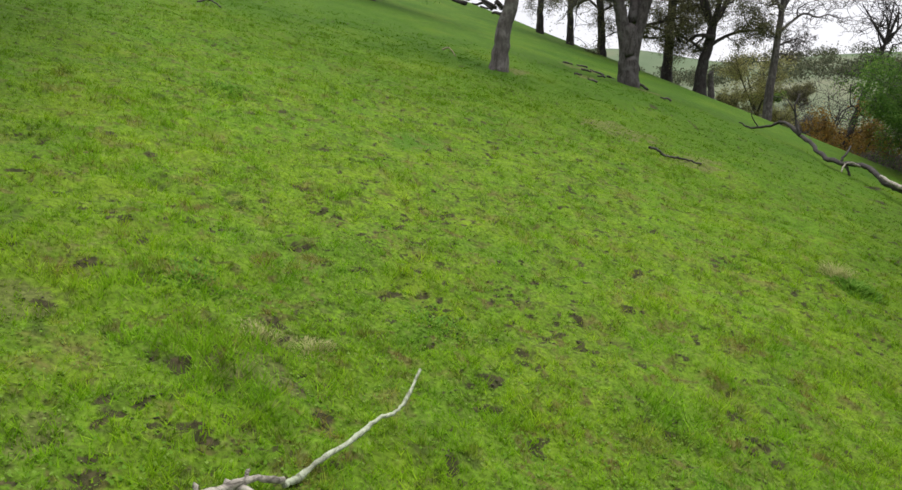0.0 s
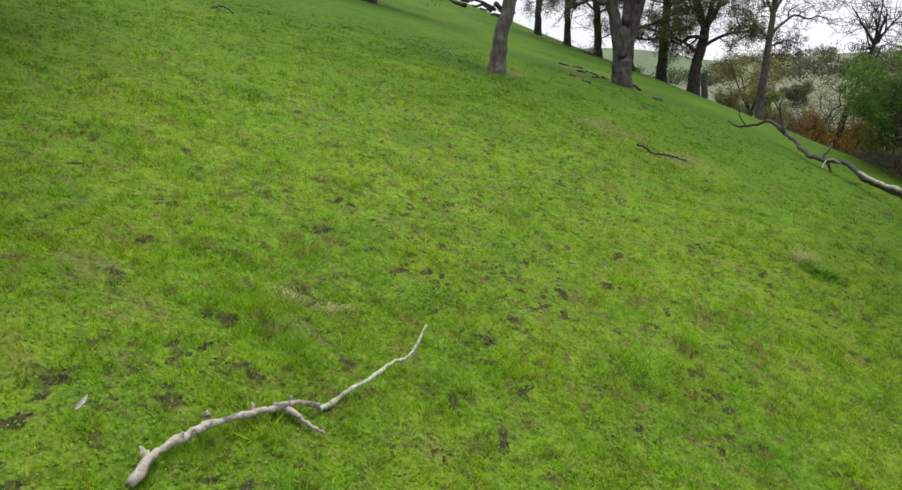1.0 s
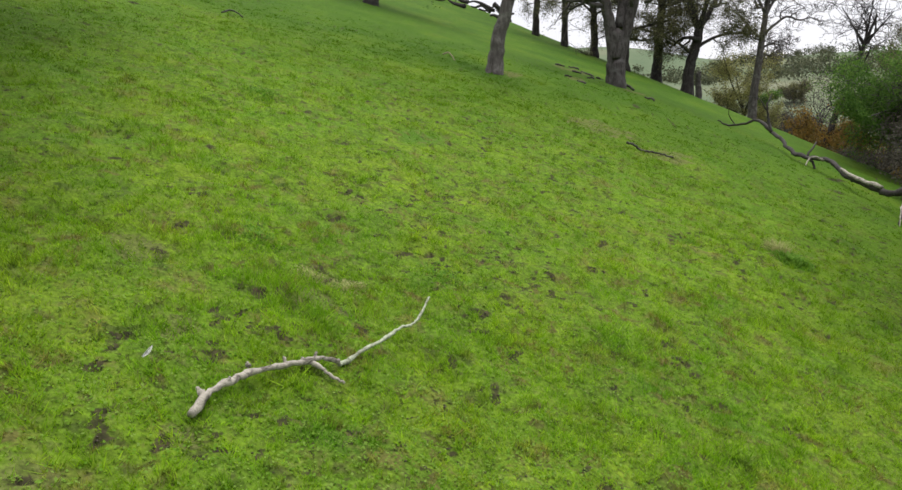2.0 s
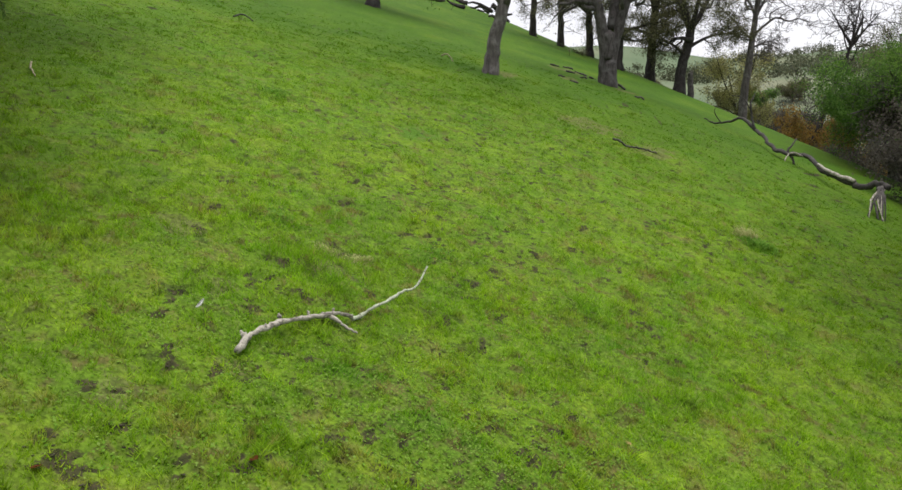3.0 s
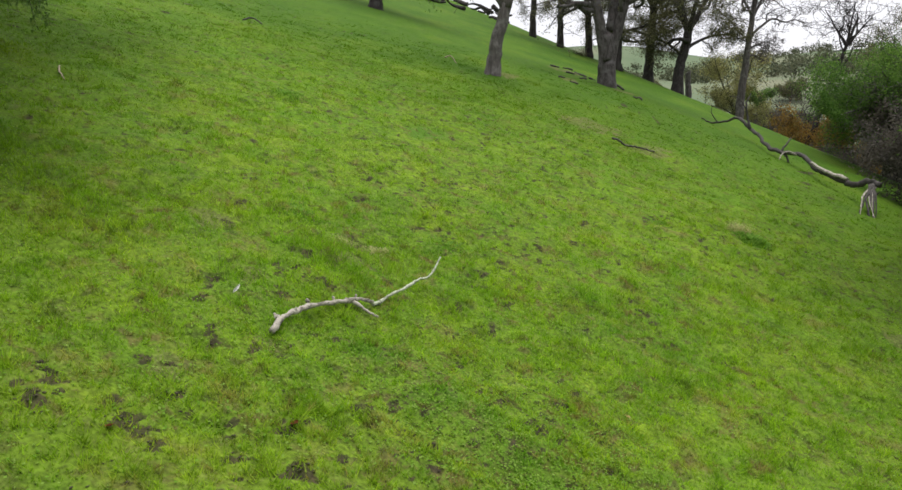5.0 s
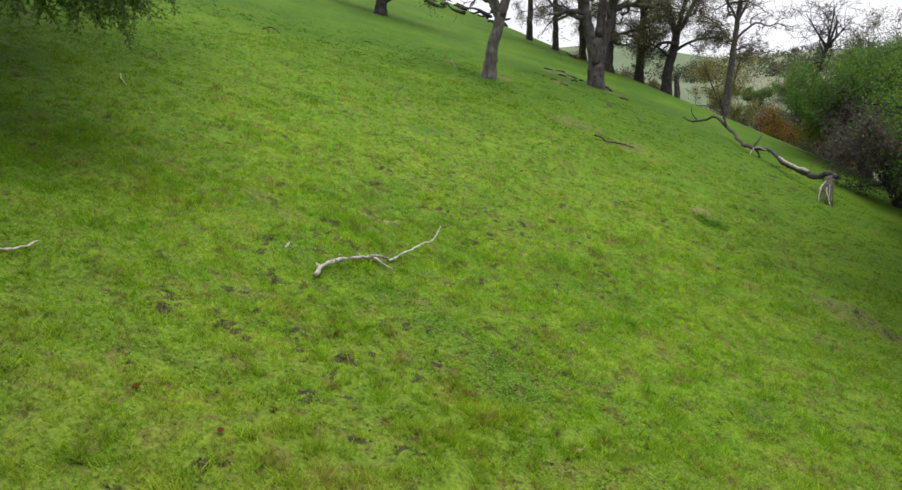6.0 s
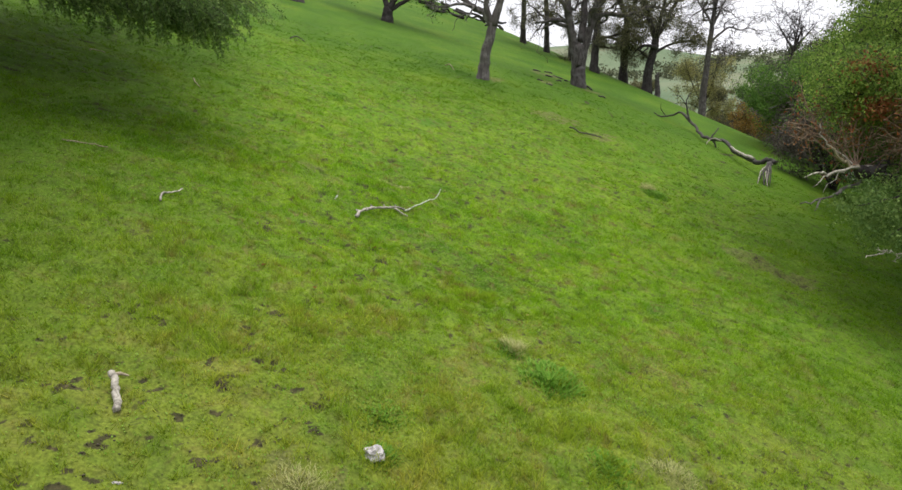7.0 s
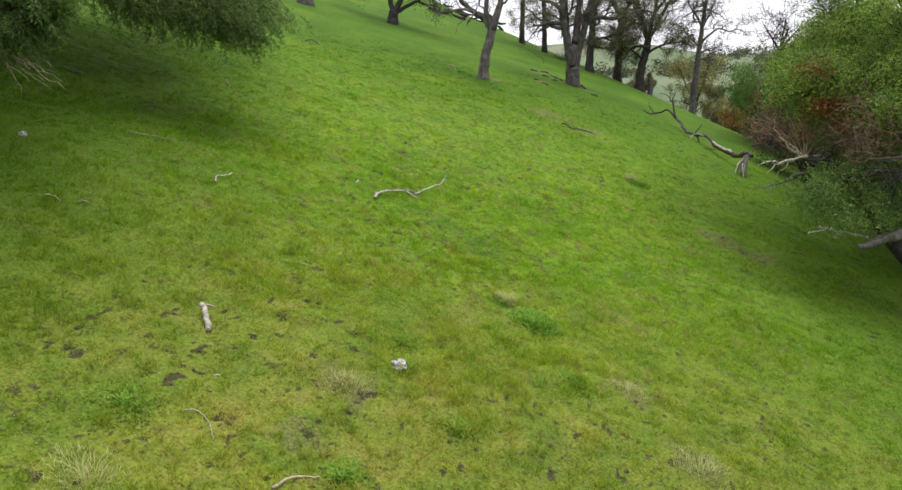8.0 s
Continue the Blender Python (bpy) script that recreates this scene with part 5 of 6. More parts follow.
def fallen_leaf(x, y, size, mat, label, turn):
    """A curled dry leaf."""
    bm = bmesh.new()
    rows = []
    for i in range(7):
        u = i / 6
        w = 0.42 * size * math.sin(math.pi * (0.06 + 0.88 * u))
        c = Vector((size * (u - 0.5), 0, 0.25 * size * (u - 0.5) ** 2))
        rows.append([bm.verts.new(c + Vector((0, -w, 0.35 * w))), bm.verts.new(c), bm.verts.new(c + Vector((0, w, 0.30 * w)))])
    for a, b in zip(rows, rows[1:]):
        bm.faces.new((a[0], a[1], b[1], b[0]))
        bm.faces.new((a[1], a[2], b[2], b[1]))
    bmesh.ops.solidify(bm, geom=bm.faces[:], thickness=0.002)
    me = bpy.data.meshes.new("fallen_leaf")
    bm.to_mesh(me)
    bm.free()
    me.materials.append(mat)
    ob = new("fallen_leaf", me)
    ob.matrix_world = Matrix.Translation(at(x, y, 0.035)) @ pose(0, 0, 0, 14, -9, turn)
    tagged(ob, label, "leaf", "dry leaves lying in the grass")


for k, (x, y) in enumerate([(-2.94, -0.49), (-2.09, -0.79), (-1.75, -0.26), (-2.63, 0.9), (-1.41, 1.62)]):
    fallen_leaf(x, y, 0.085, MAT_LEAF_RUST, "curled rust-red dry leaf lying in the grass", 40 + 70 * k)
for k, (x, y) in enumerate([(1.34, 0.52), (1.86, 3.46)]):
    fallen_leaf(x, y, 0.075, MAT_DRYLEAF, "pale yellow dry leaf lying in the grass", 20 + 100 * k)


def tree_stump(x, y, h, r, seed, label, mat=MAT_BARK_PALE):
    t = Tree(seed)
    t.limb([(0, 0, -0.4), (0.03, 0, h * 0.4), (0.0, 0.02, h * 0.8), (-0.05, 0, h)], r, r * 0.72, 14, 0.35, kids=0, rough=0.08)
    ob = root("tree_stump", at(x, y))
    tagged(ob, label, "stump")
    trunk = part("trunk", t.wood.mesh("trunk", mat), ob)
    for k in range(3):
        tb = Tubes()
        a = k * 2.1 + seed
        q = np.array([math.cos(a) * r * 0.45, math.sin(a) * r * 0.45, h * 0.95])
        tb.add([q, q + [0.02, 0, 0.14], q + [0.05, 0.02, 0.3]], [r * 0.3, r * 0.2, 0.02], 6)
        part("splinter", tb.mesh("splinter", mat), trunk)


tree_stump(15.5, 46.2, 1.8, 0.21, 61, "pale broken tree stump on the ridge")
tree_stump(-9.7, 35.6, 2.6, 0.50, 62, "thick grey stump high on the slope", MAT_BARK)


# ---- withered tangle under the right-hand oaks, brush in the valley, far woods ----


def withered_tangle():
    """A broken tree leaning towards the slope: a dark trunk, a split tan snag, a fan of rust-brown bare branches, pale forks."""
    t = Tree(71, gnarl=0.30, lift=0.03, spread=0.6, kids=(6, 4, 3), leafy=False)
    t.thin = 0.008
    base = at(13.6, 4.8)
    o = np.array(base)
    node_at = np.array((9.55, 5.65, 2.50)) - o
    t.limb([(0.3, -0.1, -0.3), (-0.4, 0.2, 0.9), (-1.6, 0.6, 2.5), (-2.7, 0.9, 4.1), (-3.4, 0.95, 4.6), node_at], 0.26, 0.11, 14, 0.3, kids=2, length=0.8, start=0.6)
    t.limb([node_at + [0.7, 0.1, -0.05], node_at + [0.35, 0.1, -0.1], node_at + [0.1, 0.05, -0.1]], 0.17, 0.14, 12, kids=0)
    ob = t.build("withered_tree", base, MAT_BARK_DARK, None, label="broken leaning tree with a fan of rust-brown dead branches", category="dead tree")
    dead_part(ob, "snag", [([node_at + [0.1, 0, -0.05], node_at + [-0.28, -0.1, 0.16], node_at + [-0.55, -0.2, 0.36], node_at + [-0.80, -0.25, 0.56]], 0.05, 0.02)], MAT_STICK, "split tan heartwood", 77, 9)
    fan = Tree(78, gnarl=0.20, lift=0.05, spread=0.45, kids=(5, 3, 2), leaf_level=3)
    fan.thin = 0.0065
    for q in ((8.55, 6.05, 3.65), (9.05, 6.55, 3.80), (9.35, 6.55, 3.90), (9.8, 6.6, 3.75), (8.70, 5.9, 3.45), (10.6, 7.1, 3.45), (8.40, 6.05, 3.40), (11.4, 7.1, 3.05), (9.0, 6.2, 3.35), (9.9, 6.3, 3.35)):
        e = np.array(q) - o
        fan.limb([node_at, node_at * 0.6 + e * 0.4 + [0, 0, -0.08], node_at * 0.25 + e * 0.75, e], 0.026, 0.006, 6, kids=4, length=0.75, start=0.25)
    part("fan", fan.wood.mesh("fan", MAT_RUST_TWIG), ob, "rust-brown bare branches")
    for (_, sides), runs in fan.sprigs.items():
        fan.twigs.add_many(np.array([q[0] for q in runs]), np.array([q[1] for q in runs]), sides)
    tagged(part("fan_branching", fan.twigs.mesh("fan_branching", MAT_RUST_TWIG, smooth=False), ob, "rust-brown bare twigs"), kind="stuff")
    c = np.array(fan.leaf_at)
    tagged(part("dead_leaves", leaves_mesh("dead_leaves", c + fan.rng.normal(size=c.shape) * 0.07, 0.042, MAT_LEAF_RUST, fan.rng, 0.3), ob, "withered rust-brown leaves"), kind="stuff")
    forks = [([(10.35, 6.07, 2.52), (9.54, 5.57, 2.56), (8.64, 5.07, 2.45), (8.22, 4.87, 2.48), (7.89, 4.67, 2.40)], 0.045, 0.010), ([(8.64, 5.07, 2.45), (8.38, 4.87, 2.36), (8.09, 4.67, 2.18)], 0.018, 0.006),
             ([(9.2, 5.4, 2.52), (8.8, 5.2, 2.30), (8.5, 5.0, 2.02)], 0.014, 0.005), ([(9.55, 5.65, 2.5), (9.1, 5.7, 2.9), (8.8, 5.9, 3.25), (8.75, 5.95, 3.55)], 0.030, 0.008)]
    dead_part(ob, "pale_fork", [([np.array(p) - o for p in pts], r0, r1) for pts, r0, r1 in forks], MAT_DEADWOOD, "bleached bare fork", 79)


def low_shrub(seed, x, y, size, leaf, label, name="shrub", leaf_size=0.07, per_point=6, kids=6, group="", bark=MAT_BARK_DARK):
    t = Tree(seed, gnarl=0.35, lift=0.10, spread=0.9, kids=(kids, 4, 3))
    for k in range(6):
        a = k * 1.05 + t.rng.uniform(0, 0.6)
        e = np.array([math.cos(a) * size[0], math.sin(a) * size[0], size[1] * t.rng.uniform(0.65, 1.0)])
        t.limb([(0, 0, -0.2), tuple(e * [0.3, 0.3, 0.4]), tuple(e * [0.7, 0.7, 0.8]), tuple(e)], 0.05 * size[1] ** 0.5, 0.015, 6, kids=kids, length=0.4 * size[1], start=0.25)
    t.build(name, at(x, y), bark, leaf, leaf_size, per_point, (0.12 if size[1] < 4.5 else 0.20) * size[1] ** 0.5, label, "shrub", group)


withered_tangle()
low_shrub(72, 17.4, 13.2, (2.4, 2.6), MAT_LEAF_GREEN, "low dark green shrub under the oak")
low_shrub(73, 18.6, 18.6, (2.2, 3.2), MAT_LEAF_GREEN, "low dark green shrub under the oak")
low_shrub(79, 21.5, 23.5, (2.6, 3.6), MAT_LEAF_GREEN, "low dark green shrub under the oak")
low_shrub(80, 16.2, 9.6, (1.8, 3.4), MAT_LEAF_GREEN, "tall dark green shrub beside the oak trunk")
low_shrub(74, 23.2, 44.0, (2.0, 3.3), MAT_LEAF_YELLOW, "ochre-leaved shrub in the hollow", leaf_size=0.09)
low_shrub(75, 25.8, 44.5, (2.2, 3.6), MAT_LEAF_YELLOW, "ochre-leaved shrub in the hollow", leaf_size=0.09)
low_shrub(76, 22.5, 38.0, (1.8, 1.8), MAT_LEAF_GREY, "bare grey-brown brush in the hollow", leaf_size=0.05)
low_shrub(78, 27.0, 57.0, (2.6, 8.0), MAT_LEAF_GREY, "bare grey-brown small tree in the hollow", "small_tree", leaf_size=0.05, per_point=3)
low_shrub(81, 31.5, 58.5, (3.0, 8.6), MAT_LEAF_GREY, "bare grey-brown small tree in the hollow", "small_tree", leaf_size=0.05, per_point=3)
low_shrub(82, 17.5, 22.4, (1.7, 3.4), MAT_LEAF_GREY, "bare grey-brown brush behind the oak trunk", leaf_size=0.06, per_point=9, kids=7)
low_shrub(83, 20.2, 27.5, (2.2, 4.0), MAT_LEAF_GREY, "bare grey-brown brush behind the oak trunk", leaf_size=0.06, per_point=9, kids=7)
low_shrub(77, 28.0, 46.0, (3.2, 2.6), MAT_LEAF_GREY, "bare grey-brown brush in the hollow", leaf_size=0.05)
VALLEY = "small trees on the valley floor"
for seed, x, y, s, mat, label in ((81, 69.0, 182.0, (3.6, 5.0), MAT_LEAF_OLIVE, "olive small tree on the valley floor"),
                                  (82, 84.0, 232.0, (3.2, 4.6), MAT_LEAF_OLIVE, "olive small tree on the valley floor"),
                                  (83, 76.0, 176.0, (4.0, 6.0), MAT_LEAF_GREY, "bare grey small tree on the valley floor"),
                                  (84, 92.0, 225.0, (3.6, 5.0), MAT_LEAF_GREEN, "dark green small tree on the valley floor"),
                                  (85, 82.0, 178.0, (4.0, 5.0), MAT_LEAF_GREY, "bare grey small tree on the valley floor"),
                                  (86, 106.0, 235.0, (4.0, 5.0), MAT_LEAF_OLIVE, "olive small tree on the valley floor"),
                                  (87, 62.0, 240.0, (3.5, 5.0), MAT_LEAF_OLIVE, "olive small tree on the valley floor")):
    low_shrub(seed, x, y, s, mat, label, "small_tree", 0.20, 12, 4, VALLEY)


def far_woods():
    """Scattered woods on the far hills, as many leafy clumps."""
    rng = np.random.default_rng(91)
    centres = []
    for _ in range(900):
        az, r = rng.uniform(0.02, 0.85), rng.uniform(260, 760)
        x, y = r * math.sin(az), r * math.cos(az)
        if value_noise(x, y, 110, 44) < 0.56:
            continue
        s = rng.uniform(2.5, 5.0)
        c = rng.normal(size=(110, 3)) * [s * 0.5, s * 0.5, s * 0.33]
        centres.append(c + np.array([x, y, float(height(x, y)) + s * 0.6]))
    for az in (0.425, 0.432, 0.439, 0.445, 0.452, 0.458, 0.365, 0.40):
        r = 600
        x, y = r * math.sin(az), r * math.cos(az)
        s = rng.uniform(5, 8)
        c = rng.normal(size=(140, 3)) * [s * 0.6, s * 0.6, s * 0.36]
        centres.append(c + np.array([x, y, float(height(x, y)) + s * 0.5]))
    me = leaves_mesh("far_woods", np.concatenate(centres), 0.75, MAT_LEAF_FAR, rng, 0, 1.2)
    tagged(new("far_woods", me), "scattered dark woods on the far hills", "woods", kind="stuff")


far_woods()


def brush_pile():
    """Dark dead limbs heaped on the crest behind the leaning tree."""
    rng = np.random.default_rng(95)
    ob = root("brush_pile", at(0.6, 58.0))
    tagged(ob, "heap of dark dead limbs on the crest", "brush pile")
    o = np.array(ob.location)
    for k in range(16):
        x, y = 0.6 + rng.uniform(-3.8, 3.8), 58 + rng.uniform(-3, 3)
        a, ln = rng.uniform(0, 3.14), rng.uniform(1.0, 2.6)
        p = np.array([[x + math.cos(a) * s * ln, y + math.sin(a) * s * ln, 0] for s in (-0.5, -0.1, 0.25, 0.5)])
        p[:, 2] = height(p[:, 0], p[:, 1]) + rng.uniform(0.05, 0.7) + rng.normal(size=4) * 0.12
        r = rng.uniform(0.06, 0.2)
        tb = Tubes()
        tb.add(curve_points(p - o, 4), np.linspace(r, r * 0.4, 13), 7, 0.1, rng)
        part("limb", tb.mesh("limb", MAT_BARK_DARK), ob)


brush_pile()

# ---- weeds, dry tufts, grass ----


def tuft(name, x, y, radius, tall, count, mat, seed, label, category, group, wide=0.012, arch=0.5):
    """A clump of arching blades."""
    rng = np.random.default_rng(seed)
    rr = radius * rng.uniform(0, 1, count) ** 0.8
    th = rng.uniform(0, 2 * np.pi, count)
    bx, by = rr * np.cos(th), rr * np.sin(th)
    base = at(x, y)
    bz = height(x + bx, y + by) + relief(x + bx, y + by) - base.z - 0.01
    h = tall * rng.uniform(0.45, 1.1, count) * (1 - 0.75 * (rr / radius) ** 1.5)
    a = th + rng.normal(size=count) * 0.9
    lean = arch * h * rng.uniform(0.3, 1.2, count)
    dx, dy = np.cos(a), np.sin(a)
    w = wide * rng.uniform(0.6, 1.4, count)
    p0 = np.stack([bx, by, bz], -1)
    p1 = p0 + np.stack([dx * lean * 0.35, dy * lean * 0.35, h * 0.6], -1)
    p2 = p0 + np.stack([dx * lean, dy * lean, h * 0.92], -1)
    sd = np.stack([-dy, dx, np.zeros(count)], -1) * w[:, None]
    v = np.stack([p0 - sd * 0.6, p0 + sd * 0.6, p1 + sd, p1 - sd, p2], 1).reshape(-1, 3)
    i = np.arange(count)[:, None] * 5
    f = np.concatenate([i + [0, 1, 2], i + [0, 2, 3], i + [3, 2, 4]], 1).reshape(-1, 3)
    ob = root(name, base)
    tagged(ob, label, category, group)
    tagged(part("leaves", mesh_from("leaves", v, f, mat), ob), kind="stuff")


WEEDS = "weed clumps in the turf"
for k, (x, y, r, h) in enumerate(((1.5, -1.6, 0.40, 0.55), (2.0, -3.4, 0.32, 0.16), (-0.8, -3.5, 0.32, 0.10), (-3.9, -6.5, 0.42, 0.14), (0.0, -5.4, 0.42, 0.10), (6.5, 11.85, 0.34, 0.45), (-1.3, -6.8, 0.30, 0.16),
                                  (-0.14, 7.15, 0.35, 0.09), (-3.82, 13.2, 0.5, 0.14), (-2.3, 6.6, 0.40, 0.10), (0.9, -1.0, 0.26, 0.14), (-0.75, -4.25, 0.20, 0.14))):
    tuft("weed_clump", x, y, 1.35 * r, 0.025 + 0.30 * h, 640, MAT_WEED, 100 + k, "bright green leafy weed clump in the turf", "weed", WEEDS, 0.011, 1.3)
DRYTUFTS = "pale tufts of long grass"
for k, (x, y, r, h) in enumerate(((-1.5, -5.0, 0.40, 0.14), (3.6, -4.75, 0.45, 0.20), (2.9, -3.1, 0.38, 0.12), (-3.8, -7.8, 0.5, 0.2), (-1.15, 6.07, 0.22, 0.10), (6.4, 12.3, 0.30, 0.30), (1.0, -0.85, 0.24, 0.22), (-1.6, 6.0, 0.22, 0.09))):
    tuft("grass_tuft", x, y, r, 0.95 * h, 480, MAT_DRY, 140 + k, "pale tuft of longer dry grass", "grass tuft", DRYTUFTS, 0.0032, 1.3)


def spread_points(n, rng, reach, power):
    """Places on the slope, thinning out away from the lower turf."""
    out = []
    while sum(len(o) for o in out) < n:
        r = reach * rng.uniform(0, 1, n) ** power
        a = rng.uniform(-np.pi, np.pi, n)
        x, y = 0.6 + r * np.sin(a) * 0.8, 1.0 + r * np.cos(a)
        ok = (y > -8.2 - 1.7 * rng.uniform(0, 1, n)) & (x > -14 - 0.1 * y) & (x < 15) & (0.876 * x + 0.482 * y < 36) & (y < 52)
        out.append(np.stack([x, y, r], -1)[ok])
    return np.concatenate(out)[:n]


def pock_mask(x, y, wide=1.0):
    """How bare the place is, 0 to 1, by a fine grid of the prints."""
    cell = 0.02
    gx, gy = np.arange(-13, 15, cell), np.arange(-10, 27, cell)
    grid = np.zeros((len(gx), len(gy)), bool)
    for px, py, r, a, e, deep in POCKS:
        r = r * wide
        i0, i1 = int((px - r + 13) / cell), int((px + r + 13) / cell) + 1
        j0, j1 = int((py - r + 10) / cell), int((py + r + 10) / cell) + 1
        i0, j0 = max(i0, 0), max(j0, 0)
        dx, dy = gx[i0:i1, None] - px, gy[None, j0:j1] - py
        p = (dx * math.cos(a) + dy * math.sin(a)) / r
        q = (-dx * math.sin(a) + dy * math.cos(a)) / (r * e)
        grid[i0:i1, j0:j1] |= (p * p + q * q < 0.9) & (deep > 0.40)
    i = np.clip(((x + 13) / cell).astype(int), 0, len(gx) - 1)
    j = np.clip(((y + 10) / cell).astype(int), 0, len(gy) - 1)
    return grid[i, j]


def grass():
    rng = np.random.default_rng(7)
    p = spread_points(400000, rng, 30, 0.74)
    x, y, r = p.T
    thin = value_noise(x, y, 0.17, 20) * 0.35 + value_noise(x, y, 0.5, 21) * 0.35 + value_noise(x, y, 1.6, 22) * 0.3
    bare = np.zeros(len(x))
    for sx, sy, sr in DRY_SPOTS:
        bare = np.maximum(bare, np.clip(1.3 - np.hypot(x - sx, y - sy) / sr, 0, 1))
    keep = (~pock_mask(x, y, 0.85) | (rng.uniform(size=len(x)) < 0.30)) & (rng.uniform(size=len(x)) < (0.25 + 1.2 * thin) * (1 - 0.45 * bare)) & (rng.uniform(size=len(x)) < np.clip((30 - r) / 9, 0, 1))
    trodden = np.clip((value_noise(x, y, 2.6, 31) * 0.6 + value_noise(x, y, 7.0, 32) * 0.4 - 0.40) * 4, 0, 1)
    keep &= (value_noise(x, y, 0.10, 33) + 0.25 * value_noise(x, y, 0.05, 34)) > 0.56 * trodden
    x, y, r, thin = x[keep], y[keep], r[keep], thin[keep]
    n = len(x)
    short = np.where(pock_mask(x, y, 1.7), 0.7, 1.0)
    # tussocks: the grass stands in clumps a hand or two across
    clump = np.clip(1.7 * (0.55 * value_noise(x, y, 0.26, 41) + 0.45 * value_noise(x, y, 0.13, 42)) - 0.35, 0, 1)
    clump = (0.42 + 1.2 * clump * clump + 0.25 * value_noise(x, y, 1.1, 43)) * (1 + 0.4 * np.clip((3 - y) / 7, 0, 1) * clump)
    z = height(x, y) + relief(x, y) - 0.010
    verts = []
    for k in range(3):
        a = rng.uniform(0, 2 * np.pi, n)
        grow = 1.1 - 0.5 * np.clip((r - 9) / 14, 0, 1)
        h = rng.uniform(0.024, 0.082, n) * (0.30 + 1.3 * thin) * grow * short * clump
        w = rng.uniform(0.003, 0.0065, n) * 1.45 * (1 + np.clip((r - 9) / 25, 0, 0.8))
        bx, by = x + rng.normal(size=n) * 0.02, y + rng.normal(size=n) * 0.02
        b = np.stack([bx, by, z], -1)
        s = np.stack([np.cos(a) * w, np.sin(a) * w, np.zeros(n)], -1)
        lean = rng.normal(size=(n, 2)) * (0.62 * h)[:, None]
        tip = b + np.stack([lean[:, 0], lean[:, 1], h], -1)
        verts.append(np.stack([b - s, b + s, tip], 1).reshape(-1, 3))
    # ragged tufts on the poorer turf at the foot of the slope
    tx, ty = rng.uniform(-7.5, 7.5, 5200), -8.8 + 16.0 * rng.uniform(0, 1, 5200) ** 1.3 - 1.0 * rng.uniform(0, 1, 5200) ** 2
    ok = (rng.uniform(size=len(tx)) < np.clip(2.2 * value_noise(tx, ty, 1.4, 45) - 0.55, 0.05, 1)) & ~pock_mask(tx, ty, 1.1)
    tx, ty = tx[ok], ty[ok]
    m, per = len(tx), 34
    spread = np.repeat(rng.uniform(0.025, 0.075, m), per)
    tall = np.repeat(rng.uniform(0.055, 0.115, m), per)
    rr, th = spread * rng.uniform(0, 1, m * per) ** 0.6, rng.uniform(0, 2 * np.pi, m * per)
    bx, by = np.repeat(tx, per) + rr * np.cos(th), np.repeat(ty, per) + rr * np.sin(th)
    b = np.stack([bx, by, height(bx, by) + relief(bx, by) - 0.012], -1)
    h = tall * rng.uniform(0.45, 1.1, m * per) * (1 - 0.5 * (rr / spread) ** 2)
    a = th + rng.normal(size=m * per) * 0.7
    out = h * rng.uniform(0.25, 1.1, m * per)
    side = np.stack([-np.sin(a), np.cos(a), np.zeros(m * per)], -1) * rng.uniform(0.003, 0.0062, (m * per, 1))
    verts.append(np.stack([b - side, b + side, b + np.stack([np.cos(a) * out, np.sin(a) * out, h], -1)], 1).reshape(-1, 3))
    v = np.concatenate(verts)
    me = mesh_from("grass", v, np.arange(len(v)).reshape(-1, 3), MAT_BLADE)
    tagged(new("grass", me), "short bright green grazed grass", "grass", kind="stuff")


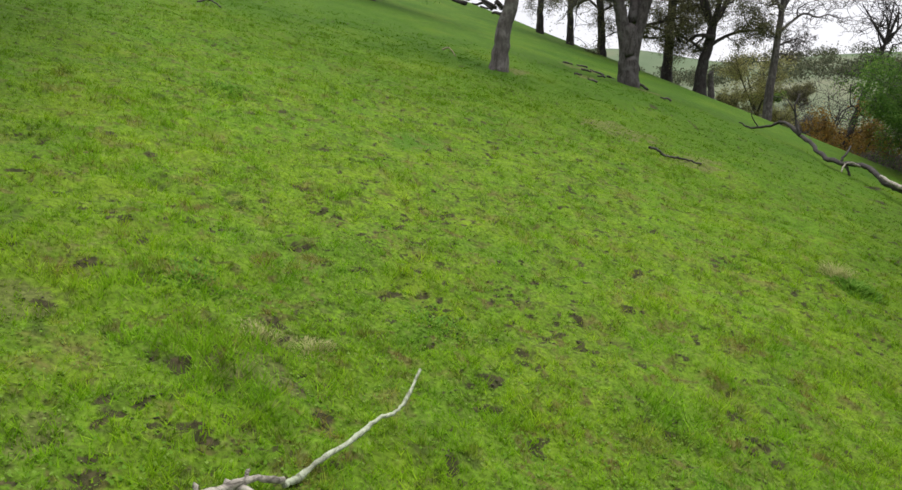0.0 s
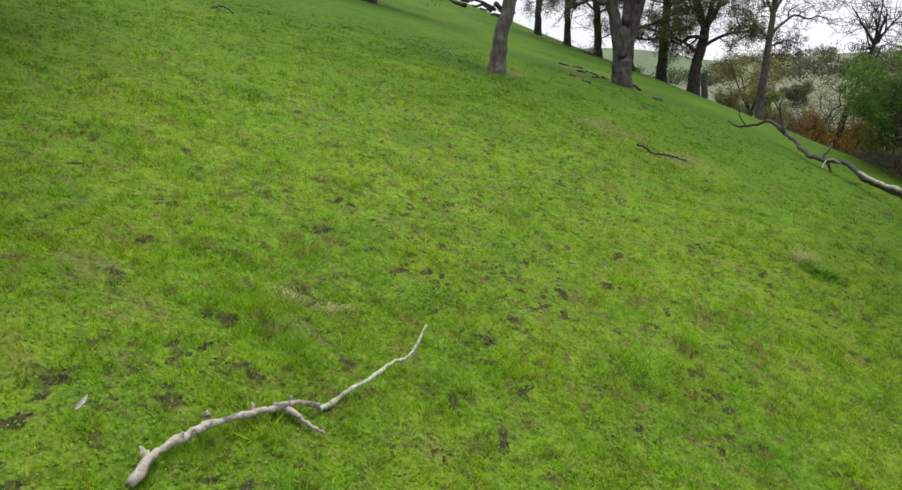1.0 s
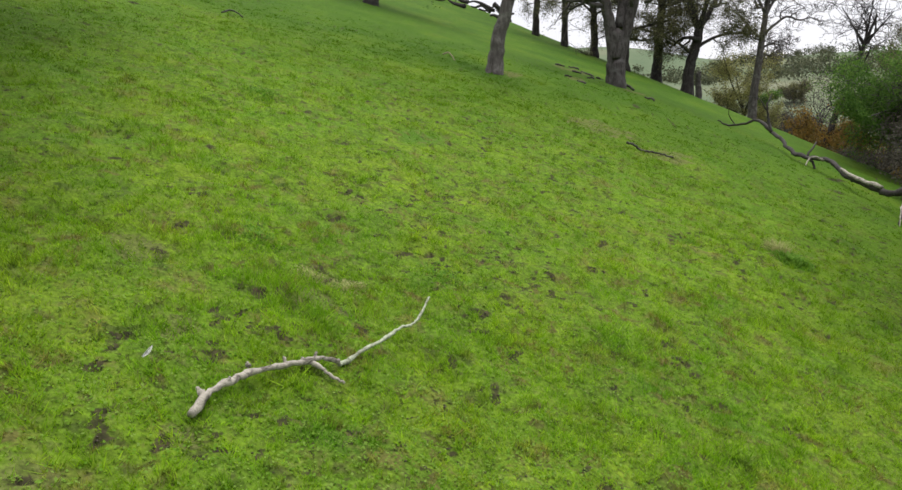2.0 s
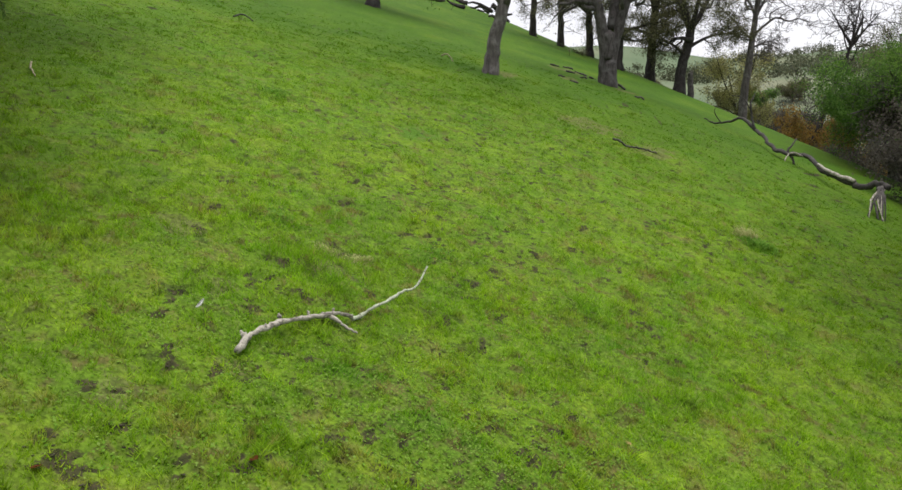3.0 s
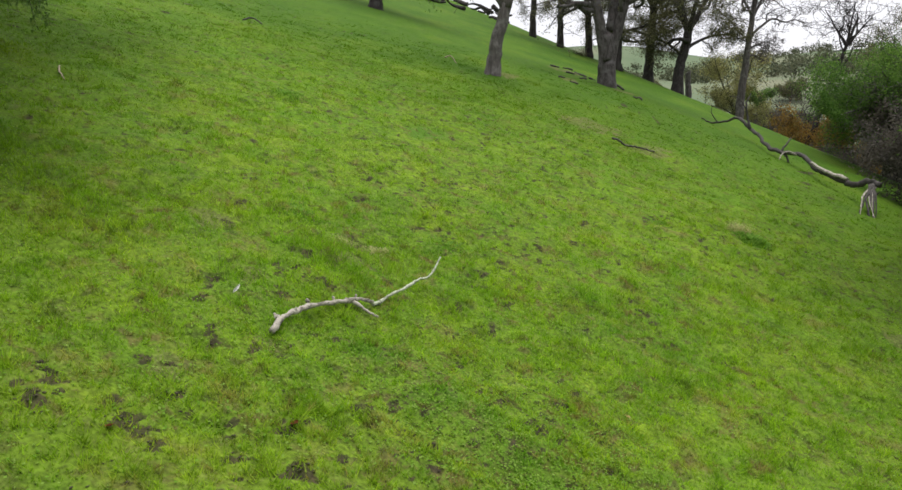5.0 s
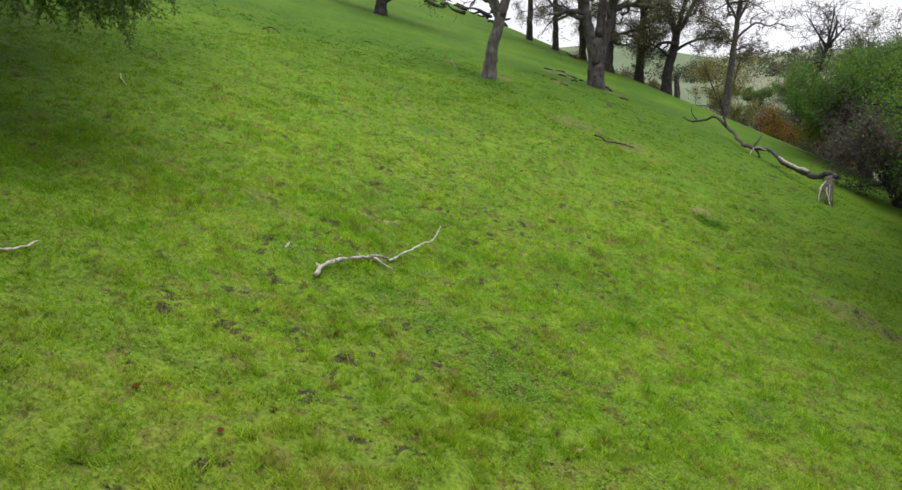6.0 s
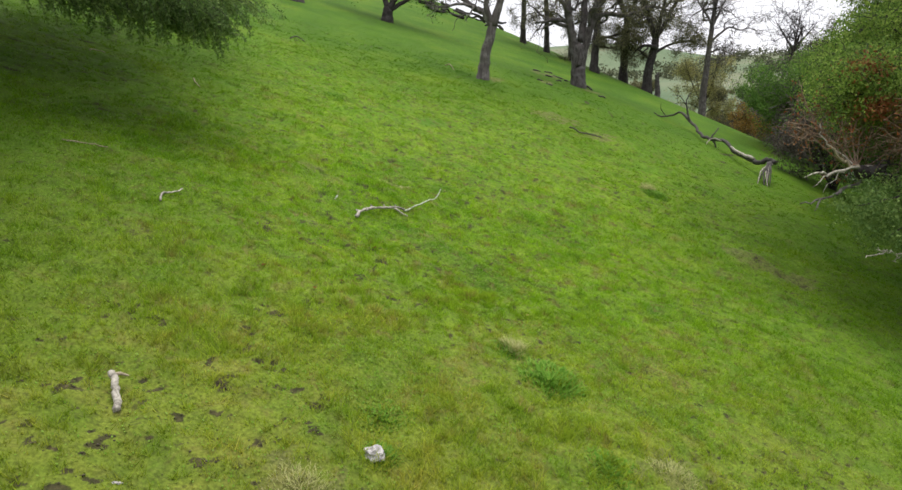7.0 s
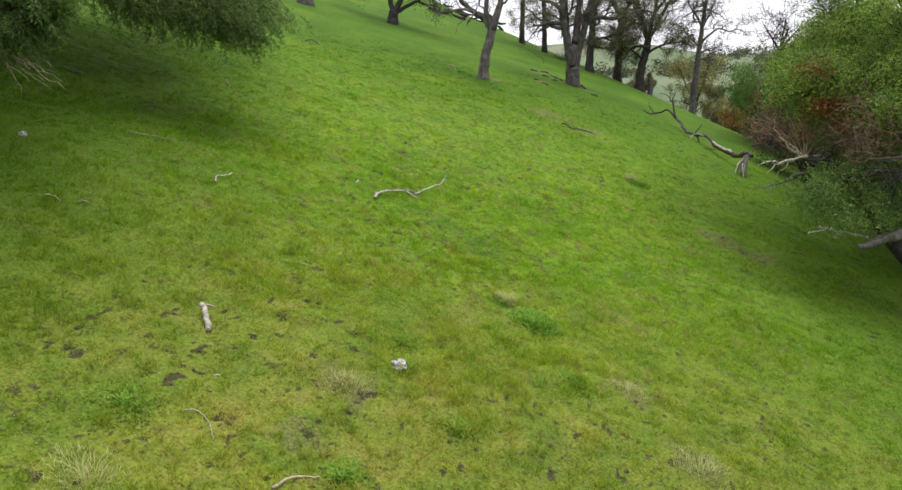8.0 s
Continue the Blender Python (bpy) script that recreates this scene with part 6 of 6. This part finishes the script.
def clover():
    """Small round leaves of clover and weeds that crowd between the blades."""
    rng = np.random.default_rng(8)
    p = spread_points(260000, rng, 22, 0.80)
    x, y, r = p.T
    zone = value_noise(x, y, 0.8, 26) * 0.55 + value_noise(x, y, 3.5, 27) * 0.45
    keep = ~pock_mask(x, y) & (rng.uniform(size=len(x)) < np.clip((zone - 0.36) * 3.4, 0.08, 1) * np.clip(0.6 + (y + 4) / 10, 0.5, 0.9))
    x, y = x[keep], y[keep]
    n = len(x)
    z = height(x, y) + relief(x, y) + rng.uniform(0.008, 0.045, n)
    a = rng.uniform(0, 2 * np.pi, n)
    s = rng.uniform(0.007, 0.017, n)
    u = np.stack([np.cos(a), np.sin(a), rng.normal(size=n) * 0.40], -1) * s[:, None]
    w = np.stack([-np.sin(a), np.cos(a), rng.normal(size=n) * 0.40], -1) * s[:, None] * 0.8
    c = np.stack([x, y, z], -1)
    v = np.stack([c - u, c + w, c + u, c - w], 1).reshape(-1, 3)
    i = np.arange(n)[:, None] * 4
    f = np.concatenate([i + [0, 1, 2], i + [0, 2, 3]], 1).reshape(-1, 3)
    tagged(new("clover", mesh_from("clover", v, f, MAT_CLOVER)), "small clover leaves among the grass", "clover", kind="stuff")


def clods():
    """Crumbs and clods of dark earth kicked up by hooves, in and round the prints."""
    rng = np.random.default_rng(12)
    c, s = [], []
    for x, y, r, a, e, deep in POCKS:
        if deep < 0.45 or y > 20:
            continue
        for _ in range(int(rng.integers(0, 3))):
            c.append((x + rng.normal() * r * 0.9, y + rng.normal() * r * 0.9))
            s.append(rng.uniform(0.008, 0.022))
    c, s = np.array(c), np.array(s)
    n = len(c)
    unit = np.array([(1, 0, 0), (0.3, 0.95, 0), (-0.8, 0.6, 0), (-0.8, -0.6, 0), (0.3, -0.95, 0), (0.1, 0.1, 0.75), (0, 0, -0.6)])
    tri = np.array([(0, 1, 5), (1, 2, 5), (2, 3, 5), (3, 4, 5), (4, 0, 5), (1, 0, 6), (2, 1, 6), (3, 2, 6), (4, 3, 6), (0, 4, 6)])
    ang = rng.uniform(0, 2 * np.pi, n)
    v = unit[None] * rng.uniform(0.55, 1.35, (n, 7, 1)) * s[:, None, None] * np.stack([np.ones(n), rng.uniform(0.5, 1.0, n), rng.uniform(0.3, 0.6, n)], -1)[:, None]
    vx = v[..., 0] * np.cos(ang)[:, None] - v[..., 1] * np.sin(ang)[:, None]
    vy = v[..., 0] * np.sin(ang)[:, None] + v[..., 1] * np.cos(ang)[:, None]
    z = height(c[:, 0], c[:, 1]) + relief(c[:, 0], c[:, 1]) + 0.008
    p = np.stack([vx + c[:, :1], vy + c[:, 1:], v[..., 2] + z[:, None]], -1).reshape(-1, 3)
    f = (tri[None] + 7 * np.arange(n)[:, None, None]).reshape(-1, 3)
    tagged(new("earth_clods", mesh_from("earth_clods", p, f, MAT_CLOD)), "dark crumbs of earth kicked up among the grass", "earth", kind="stuff")


grass()
clover()
clods()
